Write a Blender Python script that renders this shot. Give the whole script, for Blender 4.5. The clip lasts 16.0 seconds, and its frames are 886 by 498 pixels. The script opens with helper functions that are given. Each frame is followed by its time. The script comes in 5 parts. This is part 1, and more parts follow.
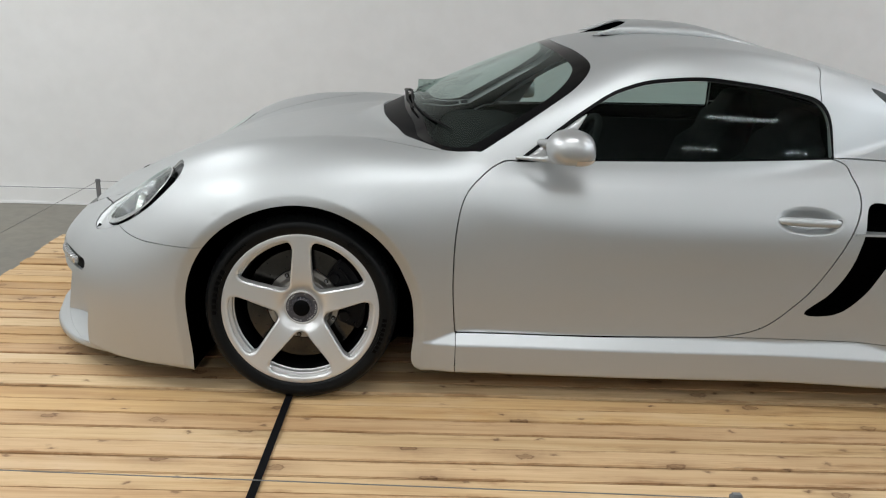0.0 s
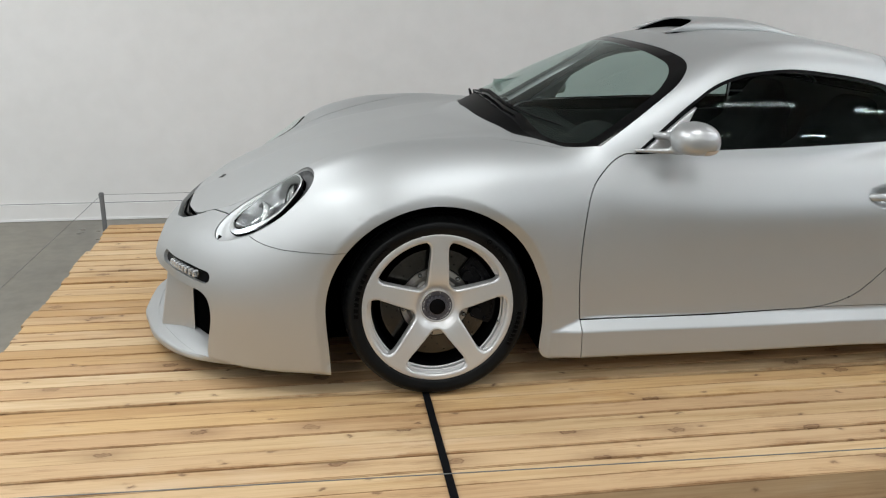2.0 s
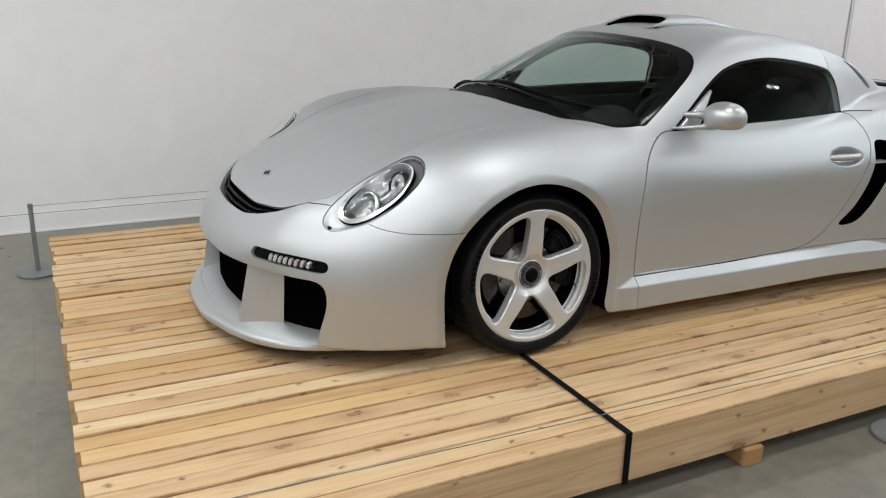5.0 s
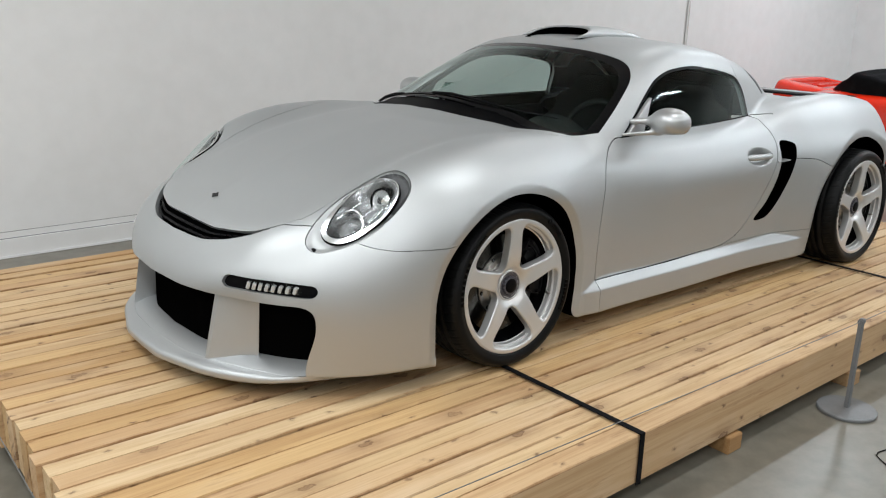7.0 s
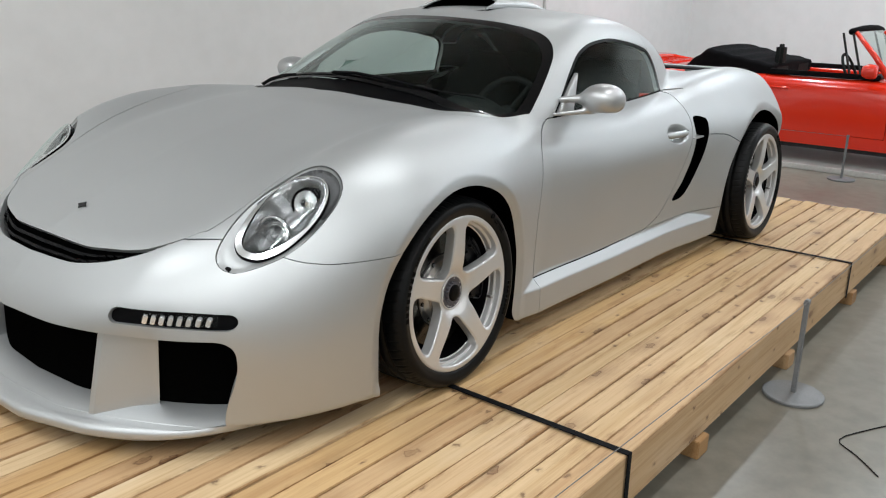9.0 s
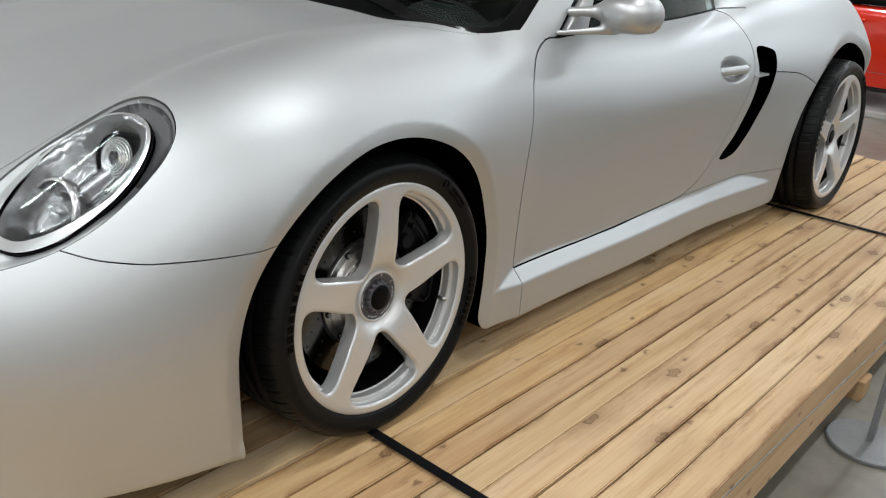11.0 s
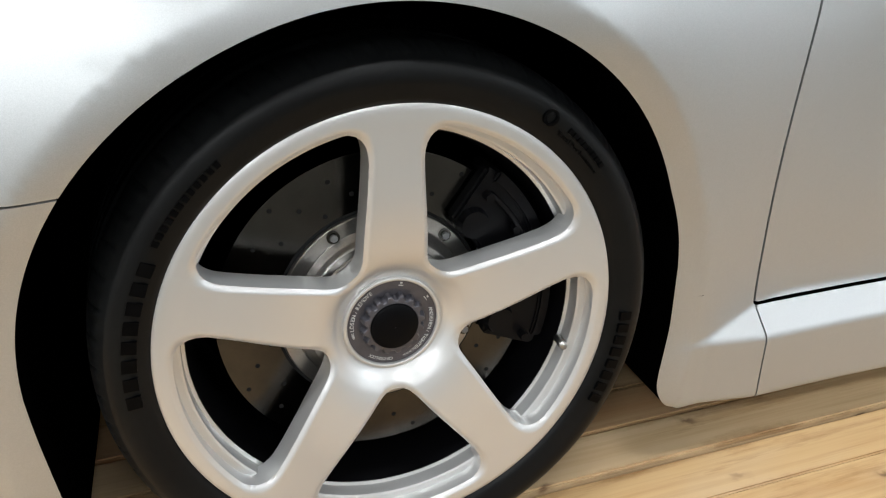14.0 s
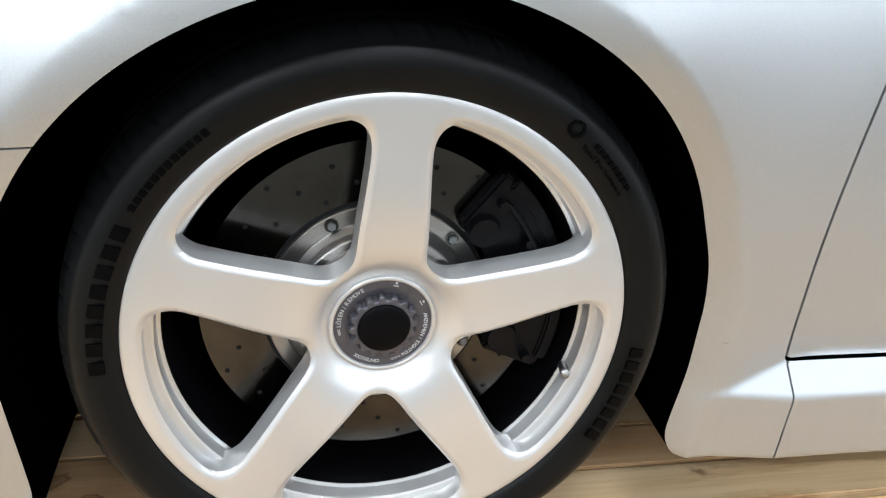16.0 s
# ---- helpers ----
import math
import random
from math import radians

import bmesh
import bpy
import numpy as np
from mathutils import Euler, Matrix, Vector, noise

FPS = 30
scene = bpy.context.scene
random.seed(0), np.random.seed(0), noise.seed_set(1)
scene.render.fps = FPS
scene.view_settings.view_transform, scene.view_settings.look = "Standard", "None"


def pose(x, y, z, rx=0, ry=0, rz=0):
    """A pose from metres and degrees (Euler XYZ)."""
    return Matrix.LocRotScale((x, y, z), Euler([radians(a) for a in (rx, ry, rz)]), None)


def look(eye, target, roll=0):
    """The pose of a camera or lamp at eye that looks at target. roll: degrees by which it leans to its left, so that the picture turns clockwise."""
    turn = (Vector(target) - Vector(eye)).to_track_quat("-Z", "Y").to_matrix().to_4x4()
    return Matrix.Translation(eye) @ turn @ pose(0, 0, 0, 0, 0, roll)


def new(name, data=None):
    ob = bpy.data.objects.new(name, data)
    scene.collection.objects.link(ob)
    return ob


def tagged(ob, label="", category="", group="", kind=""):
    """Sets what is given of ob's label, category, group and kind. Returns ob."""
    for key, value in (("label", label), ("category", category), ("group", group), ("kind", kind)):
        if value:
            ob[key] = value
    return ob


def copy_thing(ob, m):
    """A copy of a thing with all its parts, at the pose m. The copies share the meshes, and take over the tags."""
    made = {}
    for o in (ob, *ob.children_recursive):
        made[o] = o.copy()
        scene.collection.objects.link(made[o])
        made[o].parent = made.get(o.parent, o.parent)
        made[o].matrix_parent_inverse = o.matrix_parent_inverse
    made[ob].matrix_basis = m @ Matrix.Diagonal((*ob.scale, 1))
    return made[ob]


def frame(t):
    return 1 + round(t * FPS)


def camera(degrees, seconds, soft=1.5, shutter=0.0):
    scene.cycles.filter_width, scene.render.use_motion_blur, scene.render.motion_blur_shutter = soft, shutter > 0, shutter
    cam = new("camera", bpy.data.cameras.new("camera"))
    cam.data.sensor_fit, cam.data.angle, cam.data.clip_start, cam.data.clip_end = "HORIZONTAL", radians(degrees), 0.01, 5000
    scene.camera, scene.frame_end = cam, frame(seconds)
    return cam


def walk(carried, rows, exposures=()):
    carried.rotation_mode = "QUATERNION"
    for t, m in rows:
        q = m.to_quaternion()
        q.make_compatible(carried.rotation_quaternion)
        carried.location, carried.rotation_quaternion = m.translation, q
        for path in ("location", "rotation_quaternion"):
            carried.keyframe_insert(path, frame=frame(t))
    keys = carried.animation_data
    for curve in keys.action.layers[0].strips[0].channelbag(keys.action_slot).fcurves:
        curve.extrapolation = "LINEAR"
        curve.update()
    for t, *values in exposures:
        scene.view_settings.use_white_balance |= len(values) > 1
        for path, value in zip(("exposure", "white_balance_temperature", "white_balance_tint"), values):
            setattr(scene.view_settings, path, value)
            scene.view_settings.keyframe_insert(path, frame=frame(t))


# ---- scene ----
cam = camera(56.4, 16.0, soft=1.15)
METRES, EYE, TILT, LEAN, TURN = 8.0, 1.5, 0.0, 0.0, 0.0
PATH = [
    (0, (0.458, -3.541, 1.374), (0.473, -1.629, 0.786), 1.6),
    (0.5, (0.238, -3.562, 1.363), (0.309, -1.648, 0.79), 2.4),
    (1, (0.014, -3.513, 1.377), (0.13, -1.61, 0.775), 2.3),
    (1.5, (-0.176, -3.516, 1.37), (0.009, -1.611, 0.79), 2.7),
    (2, (-0.396, -3.576, 1.388), (-0.111, -1.687, 0.795), 0.6),
    (2.5, (-0.577, -3.595, 1.388), (-0.183, -1.723, 0.805), 0.5),
    (3, (-0.755, -3.5, 1.384), (-0.224, -1.67, 0.775), 0.0),
    (3.5, (-0.955, -3.446, 1.391), (-0.291, -1.655, 0.8), 0.5),
    (4, (-1.213, -3.496, 1.377), (-0.497, -1.726, 0.784), 0.5),
    (4.2, (-1.325, -3.517, 1.399), (-0.602, -1.755, 0.79), 0.7),
    (6.3, (-2.076, -3.299, 1.369), (-0.964, -1.735, 0.807), 1.0),
    (6.5, (-2.113, -3.267, 1.377), (-0.984, -1.721, 0.799), 1.1),
    (7, (-2.176, -3.068, 1.354), (-0.951, -1.587, 0.801), 1.4),
    (7.5, (-2.218, -2.888, 1.368), (-0.93, -1.461, 0.816), 1.6),
    (8, (-2.27, -2.72, 1.342), (-0.912, -1.366, 0.774), 2.0),
    (8.5, (-2.272, -2.587, 1.325), (-0.856, -1.292, 0.762), 1.6),
    (9, (-2.096, -2.49, 1.28), (-0.602, -1.293, 0.701), 1.3),
    (9.2, (-1.996, -2.458, 1.271), (-0.488, -1.277, 0.694), 1.6),
    (11.3, (-1.033, -2.056, 1.127), (0.317, -0.81, 0.337), 4.2),
    (11.5, (-0.923, -2.103, 1.148), (0.362, -0.8, 0.343), 5.6),
    (12, (-0.717, -2.017, 1.086), (0.35, -0.543, 0.257), 4.4),
    (12.5, (-0.559, -1.89, 1.035), (0.29, -0.303, 0.162), 2.8),
    (13, (-0.433, -1.767, 0.992), (0.365, -0.164, 0.102), 3.1),
    (13.5, (-0.326, -1.705, 0.913), (0.474, -0.103, 0.021), 3.3),
    (14, (-0.212, -1.668, 0.834), (0.355, 0.031, -0.055), -0.4),
    (14.5, (-0.13, -1.63, 0.787), (0.316, 0.104, -0.104), -1.3),
    (15, (-0.091, -1.617, 0.77), (0.362, 0.117, -0.118), 2.1),
    (15.5, (-0.094, -1.614, 0.762), (0.287, 0.133, -0.133), 2.5),
    (16, (-0.127, -1.624, 0.821), (0.284, 0.106, -0.093), 5.4),
]
walk(cam, [(t, look(eye, target, roll)) for t, eye, target, roll in PATH], exposures=[(0, -0.15, 6500, 10), (4, -0.12, 6500, 10), (9, -0.08, 6480, 10), (11.5, -0.1, 6500, 10), (12.5, -0.02, 6550, 10), (13.5, 0.22, 6500, 10), (14, 0.40, 6400, 10), (14.5, 0.52, 6250, 10), (15.2, 0.83, 6000, 10), (16, 0.80, 6000, 10)])

# ---- light ----
world = bpy.data.worlds.new("world")
scene.world = world
world.use_nodes = True
world.node_tree.nodes["Background"].inputs[0].default_value = (0.75, 0.8, 0.85, 1)
world.node_tree.nodes["Background"].inputs[1].default_value = 0.02
scene.view_settings.exposure = 0.0

FLOOR = -0.262          # gallery floor; the top of the timber platform is z = 0
WALL_Y = 2.72           # wall behind the car
CEIL = 4.4
LAMPS = [(lx, ly) for ly in (-10.2, -7.4, -4.6, -1.8, 0.9) for lx in (-6.0, -2.6, 0.8, 4.2, 7.6) if (lx, ly) != (0.8, 0.9)]
WATTS = {-10.2: 30, -7.4: 40, -4.6: 45, -1.8: 57, 0.9: 47}
SHARE = {-6.0: 1.55, -2.6: 1.22, 0.8: 0.76, 4.2: 0.5, 7.6: 1.75}
for lx, ly in LAMPS:
    ld = bpy.data.lights.new("tube_light", "AREA")
    ld.shape, ld.size, ld.size_y, ld.energy = "RECTANGLE", 1.5, 0.22, WATTS[ly] * SHARE[lx]
    ld.color = (0.95, 0.985, 1.0) if lx < 7 else (0.86, 0.94, 1.0)
    lo = new("tube_light", ld)
    lo.matrix_world = pose(lx, ly, CEIL - 0.16)

# ---- materials ----
def material(name, color=(0.5, 0.5, 0.5), rough=0.5, metal=0.0, **more):
    m = bpy.data.materials.new(name)
    m.use_nodes = True
    b = m.node_tree.nodes["Principled BSDF"]
    b.inputs["Base Color"].default_value = (*color, 1)
    b.inputs["Roughness"].default_value = rough
    b.inputs["Metallic"].default_value = metal
    for key, value in more.items():
        b.inputs[key.replace("_", " ")].default_value = value
    return m


def nodes_of(m):
    return m.node_tree.nodes, m.node_tree.links, m.node_tree.nodes["Principled BSDF"]


def add_noise(m, scale, detail=4.0, stretch=(1, 1, 1), rough=0.55, at="Object", offset_by_object=False):
    """A noise texture in metres; returns its node."""
    ns, ls, _ = nodes_of(m)
    tc, mp, nz = ns.new("ShaderNodeTexCoord"), ns.new("ShaderNodeMapping"), ns.new("ShaderNodeTexNoise")
    mp.inputs["Scale"].default_value = stretch
    ls.new(tc.outputs[at], mp.inputs["Vector"])
    ls.new(mp.outputs[0], nz.inputs["Vector"])
    if offset_by_object:
        oi, mu = ns.new("ShaderNodeObjectInfo"), ns.new("ShaderNodeMath")
        mu.operation, mu.inputs[1].default_value = "MULTIPLY", 57.0
        ls.new(oi.outputs["Random"], mu.inputs[0])
        cx = ns.new("ShaderNodeCombineXYZ")
        for i in range(3):
            ls.new(mu.outputs[0], cx.inputs[i])
        ls.new(cx.outputs[0], mp.inputs["Location"])
    nz.inputs["Scale"].default_value, nz.inputs["Detail"].default_value, nz.inputs["Roughness"].default_value = scale, detail, rough
    return nz


def ramp(m, src, stops):
    ns, ls, _ = nodes_of(m)
    r = ns.new("ShaderNodeValToRGB")
    while len(r.color_ramp.elements) < len(stops):
        r.color_ramp.elements.new(0.5)
    for e, (p, c) in zip(r.color_ramp.elements, stops):
        e.position, e.color = p, (*c, 1) if len(c) == 3 else c
    ls.new(src, r.inputs[0])
    return r


def mix(m, kind, fac, a, b):
    ns, ls, _ = nodes_of(m)
    n = ns.new("ShaderNodeMix")
    n.data_type, n.blend_type = "RGBA", kind
    for sock, v in ((n.inputs[0], fac), (n.inputs[6], a), (n.inputs[7], b)):
        if isinstance(v, bpy.types.NodeSocket):
            ls.new(v, sock)
        else:
            sock.default_value = v if not isinstance(v, tuple) else (*v, 1)[:4]
    return n.outputs[2]


def bump(m, src, strength, distance):
    ns, ls, b = nodes_of(m)
    n = ns.new("ShaderNodeBump")
    n.inputs["Strength"].default_value, n.inputs["Distance"].default_value = strength, distance
    ls.new(src, n.inputs["Height"])
    ls.new(n.outputs[0], b.inputs["Normal"])
    return n


def mottled(name, c0, c1, scale, rough=0.6, metal=0.0, relief=0.0, stretch=(1, 1, 1), rough_range=None, **more):
    """Two tones of noise at two scales, with fine relief and uneven gloss."""
    m = material(name, c0, rough, metal, **more)
    ns, ls, b = nodes_of(m)
    big, fine = add_noise(m, scale, 5, stretch), add_noise(m, scale * 14, 4, stretch)
    r = ramp(m, big.outputs[0], [(0.3, c0), (0.7, c1)])
    ls.new(mix(m, "MIX", 0.3, r.outputs[0], ramp(m, fine.outputs[0], [(0.35, c0), (0.65, c1)]).outputs[0]), b.inputs["Base Color"])
    if rough_range:
        rr = ramp(m, big.outputs[0], [(0.3, (rough_range[0],) * 3), (0.7, (rough_range[1],) * 3)])
        ls.new(rr.outputs[0], b.inputs["Roughness"])
    if relief:
        bump(m, fine.outputs[0], 0.6, relief)
    return m


def glass_material(name, tint, face_on=0.04, rough=0.0):
    """A thin pane: tinted, reflecting face_on of the light straight ahead and more at a slant."""
    m = bpy.data.materials.new(name)
    m.use_nodes = True
    ns, ls = m.node_tree.nodes, m.node_tree.links
    ns.clear()
    out, tr, gl, lw, mx, pw, ma = (ns.new("ShaderNode" + k) for k in ("OutputMaterial", "BsdfTransparent", "BsdfGlossy", "LayerWeight", "MixShader", "Math", "Math"))
    tr.inputs[0].default_value, gl.inputs[0].default_value = (*tint, 1), (0.90, 1.0, 0.97, 1)
    gl.inputs["Roughness"].default_value, lw.inputs["Blend"].default_value = rough, 0.5
    pw.operation, pw.inputs[1].default_value = "POWER", 5.0
    ma.operation, ma.inputs[1].default_value, ma.inputs[2].default_value = "MULTIPLY_ADD", 1 - face_on, face_on
    ls.new(lw.outputs["Facing"], pw.inputs[0]), ls.new(pw.outputs[0], ma.inputs[0]), ls.new(ma.outputs[0], mx.inputs[0])
    ls.new(tr.outputs[0], mx.inputs[1]), ls.new(gl.outputs[0], mx.inputs[2])
    ls.new(mx.outputs[0], out.inputs[0])
    return m


# satin silver metallic paint: fine flake and slow unevenness
PAINT = material("satin_silver_paint", (0.50, 0.51, 0.515), 0.46, 0.78, Coat_Weight=0.10, Coat_Roughness=0.3)
ns, ls, b = nodes_of(PAINT)
flake, slow = add_noise(PAINT, 900, 2), add_noise(PAINT, 3.0, 3)
ls.new(ramp(PAINT, flake.outputs[0], [(0.3, (0.45, 0.465, 0.47)), (0.7, (0.51, 0.525, 0.53))]).outputs[0], b.inputs["Base Color"])
ls.new(ramp(PAINT, slow.outputs[0], [(0.3, (0.45,) * 3), (0.7, (0.49,) * 3)]).outputs[0], b.inputs["Roughness"])

# broad drift of tone paints in the soft light patches on the wall
WALL = mottled("wall_paint", (0.70, 0.695, 0.685), (0.79, 0.785, 0.78), 0.45, 0.75, relief=0.001)
CEILING = mottled("ceiling_paint", (0.75, 0.75, 0.75), (0.8, 0.8, 0.8), 0.7, 0.8)
CONCRETE = mottled("polished_concrete", (0.112, 0.103, 0.083), (0.235, 0.218, 0.178), 0.9, 0.4, relief=0.0006, rough_range=(0.25, 0.45))
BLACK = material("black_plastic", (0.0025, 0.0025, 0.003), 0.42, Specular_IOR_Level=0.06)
# near-black colour standing in for shade inside wells, ducts and under the body
VOID = material("shade_black", (0.001, 0.001, 0.001), 1.0, Specular_IOR_Level=0.0)
RUBBER = mottled("tyre_rubber", (0.0026, 0.0029, 0.0031), (0.0050, 0.0054, 0.0056), 9, 0.40, relief=0.0005, Specular_IOR_Level=0.15)
STRAP = material("black_strap", (0.004, 0.004, 0.005), 0.55, Specular_IOR_Level=0.07)
GLASS = glass_material("tinted_glass", (0.68, 0.76, 0.735), 0.014)
SIDE_GLASS = glass_material("tinted_side_glass", (0.62, 0.71, 0.685), 0.014)
CLEAR = glass_material("clear_lens", (0.95, 0.96, 0.96), 0.018, 0.03)
WHEEL_PAINT = material("wheel_silver", (0.63, 0.63, 0.625), 0.34, 0.65, Coat_Weight=0.3, Coat_Roughness=0.18)
STEEL = mottled("brushed_steel", (0.30, 0.29, 0.275), (0.42, 0.41, 0.39), 30, 0.32, 0.95)
GREY_METAL = mottled("grey_coated_metal", (0.16, 0.165, 0.17), (0.22, 0.225, 0.23), 8, 0.5, 0.3)
CABLE = material("steel_cable", (0.2, 0.2, 0.195), 0.45, 0.6)
RED = material("red_paint", (0.74, 0.026, 0.006), 0.18, 0.0, Coat_Weight=0.6, Coat_Roughness=0.05)
FABRIC = mottled("black_fabric", (0.003, 0.003, 0.0035), (0.007, 0.007, 0.008), 12, 0.95, relief=0.002, Specular_IOR_Level=0.1)
LEATHER = mottled("dark_grey_leather", (0.010, 0.012, 0.0115), (0.020, 0.023, 0.022), 15, 0.7, relief=0.001, Specular_IOR_Level=0.1)

# sawn fir timber: growth bands along the length, knots, a tone of its own for each piece
TIMBER = material("sawn_fir", (0.5, 0.35, 0.2), 0.62)
ns, ls, b = nodes_of(TIMBER)
band = add_noise(TIMBER, 5.5, 5, (0.12, 3.2, 3.2), 0.6, offset_by_object=True)
fine = add_noise(TIMBER, 55, 4, (0.06, 2.2, 2.2), 0.6, offset_by_object=True)
blot = add_noise(TIMBER, 1.6, 4, (0.7, 2.0, 2.0), 0.6, offset_by_object=True)
oi = ns.new("ShaderNodeObjectInfo")
tone = ramp(TIMBER, oi.outputs["Random"], [(0.0, (0.47, 0.285, 0.125)), (0.18, (0.60, 0.40, 0.195)), (0.38, (0.66, 0.48, 0.275)), (0.56, (0.54, 0.35, 0.185)), (0.8, (0.68, 0.51, 0.31)), (1.0, (0.54, 0.35, 0.165))])
c = mix(TIMBER, "MULTIPLY", 0.85, tone.outputs[0], ramp(TIMBER, band.outputs[0], [(0.3, (0.74, 0.63, 0.50)), (0.5, (1, 1, 1)), (0.75, (0.90, 0.85, 0.78))]).outputs[0])
c = mix(TIMBER, "MULTIPLY", 0.36, c, ramp(TIMBER, fine.outputs[0], [(0.3, (0.66, 0.55, 0.42)), (0.55, (1, 1, 1))]).outputs[0])
c = mix(TIMBER, "MIX", ramp(TIMBER, blot.outputs[0], [(0.52, (0, 0, 0)), (0.72, (0.5, 0.5, 0.5))]).outputs[0], c, (0.40, 0.25, 0.13))
c = mix(TIMBER, "MIX", ramp(TIMBER, blot.outputs[0], [(0.3, (0.35, 0.35, 0.35)), (0.45, (0, 0, 0))]).outputs[0], c, (0.66, 0.53, 0.38))
tc, mp, vo = ns.new("ShaderNodeTexCoord"), ns.new("ShaderNodeMapping"), ns.new("ShaderNodeTexVoronoi")
cx, mu = ns.new("ShaderNodeCombineXYZ"), ns.new("ShaderNodeMath")
mu.operation, mu.inputs[1].default_value = "MULTIPLY", 91.0
ls.new(oi.outputs["Random"], mu.inputs[0]), ls.new(mu.outputs[0], cx.inputs[0])
ls.new(cx.outputs[0], mp.inputs["Location"])
mp.inputs["Scale"].default_value = (2.3, 5.0, 0.0)
wob = add_noise(TIMBER, 40, 2)
sp, cb, ad = ns.new("ShaderNodeSeparateXYZ"), ns.new("ShaderNodeCombineXYZ"), ns.new("ShaderNodeMath")
ls.new(mix(TIMBER, "LINEAR_LIGHT", 0.012, tc.outputs["Object"], wob.outputs["Color"]), sp.inputs[0])
ls.new(sp.outputs[1], ad.inputs[0]), ls.new(sp.outputs[2], ad.inputs[1])
ls.new(sp.outputs[0], cb.inputs[0]), ls.new(ad.outputs[0], cb.inputs[1])
ls.new(cb.outputs[0], mp.inputs["Vector"])
ls.new(mp.outputs[0], vo.inputs["Vector"])
vo.inputs["Scale"].default_value, vo.voronoi_dimensions = 1.0, "2D"
knot = ramp(TIMBER, vo.outputs["Distance"], [(0.0, (0.8, 0.8, 0.8)), (0.045, (0.62, 0.62, 0.62)), (0.06, (0.95, 0.95, 0.95)), (0.075, (0.35, 0.35, 0.35)), (0.14, (0.2, 0.2, 0.2)), (0.32, (0, 0, 0))])
some = ns.new("ShaderNodeSeparateColor")
ls.new(vo.outputs["Color"], some.inputs[0])
few = ramp(TIMBER, some.outputs[0], [(0.54, (0, 0, 0)), (0.57, (0.7, 0.7, 0.7)), (0.85, (1, 1, 1))])
c = mix(TIMBER, "MIX", mix(TIMBER, "MULTIPLY", 1.0, knot.outputs[0], few.outputs[0]), c, (0.13, 0.055, 0.02))
# small pin knots and specks, a dark soft edge of sap and dust
mp2, vo2 = ns.new("ShaderNodeMapping"), ns.new("ShaderNodeTexVoronoi")
mp2.inputs["Scale"].default_value = (7.0, 13.0, 0.0)
ls.new(cx.outputs[0], mp2.inputs["Location"]), ls.new(cb.outputs[0], mp2.inputs["Vector"]), ls.new(mp2.outputs[0], vo2.inputs["Vector"])
vo2.inputs["Scale"].default_value, vo2.voronoi_dimensions = 1.0, "2D"
pin = ramp(TIMBER, vo2.outputs["Distance"], [(0.0, (1, 1, 1)), (0.05, (0.8, 0.8, 0.8)), (0.10, (0.2, 0.2, 0.2)), (0.17, (0, 0, 0))])
some2 = ns.new("ShaderNodeSeparateColor")
ls.new(vo2.outputs["Color"], some2.inputs[0])
few2 = ramp(TIMBER, some2.outputs[0], [(0.80, (0, 0, 0)), (0.84, (0.7, 0.7, 0.7)), (1.0, (1, 1, 1))])
c = mix(TIMBER, "MIX", mix(TIMBER, "MULTIPLY", 1.0, pin.outputs[0], few2.outputs[0]), c, (0.13, 0.06, 0.025))
dirt = add_noise(TIMBER, 4.0, 6, (0.5, 5.0, 5.0), 0.7)
c = mix(TIMBER, "MULTIPLY", ramp(TIMBER, dirt.outputs[0], [(0.56, (0, 0, 0)), (0.70, (0.75, 0.75, 0.75))]).outputs[0], c, (0.54, 0.43, 0.32))
# brown sap and grime creeping in from the long edges of each piece
edge, half, reach = ns.new("ShaderNodeMath"), ns.new("ShaderNodeMath"), ns.new("ShaderNodeMath")
split = ns.new("ShaderNodeSeparateXYZ")
ls.new(tc.outputs["Object"], split.inputs[0])
edge.operation, half.operation, reach.operation = "ABSOLUTE", "SUBTRACT", "MULTIPLY_ADD"
ls.new(split.outputs[1], edge.inputs[0])
half.inputs[0].default_value = 0.0428
ls.new(edge.outputs[0], half.inputs[1])
creep = add_noise(TIMBER, 3.2, 6, (1.0, 2.0, 2.0), 0.7, offset_by_object=True)
reach.inputs[1].default_value, reach.inputs[2].default_value = -0.085, 0.0475
ls.new(creep.outputs[0], reach.inputs[0])
over = ns.new("ShaderNodeMath")
over.operation = "ADD"
ls.new(half.outputs[0], over.inputs[0]), ls.new(reach.outputs[0], over.inputs[1])
scaled = ns.new("ShaderNodeMath")
scaled.operation, scaled.inputs[1].default_value = "MULTIPLY", 40.0
ls.new(over.outputs[0], scaled.inputs[0])
grime = ramp(TIMBER, scaled.outputs[0], [(0.0, (0.6, 0.6, 0.6)), (0.15, (0.32, 0.32, 0.32)), (0.5, (0, 0, 0))])
upper = ns.new("ShaderNodeMath")
upper.operation, upper.inputs[1].default_value = "GREATER_THAN", -0.008
ls.new(split.outputs[2], upper.inputs[0])
c = mix(TIMBER, "MULTIPLY", mix(TIMBER, "MULTIPLY", 1.0, grime.outputs[0], upper.outputs[0]), c, (0.42, 0.27, 0.14))
ls.new(c, b.inputs["Base Color"])
bump(TIMBER, fine.outputs[0], 0.35, 0.0012)

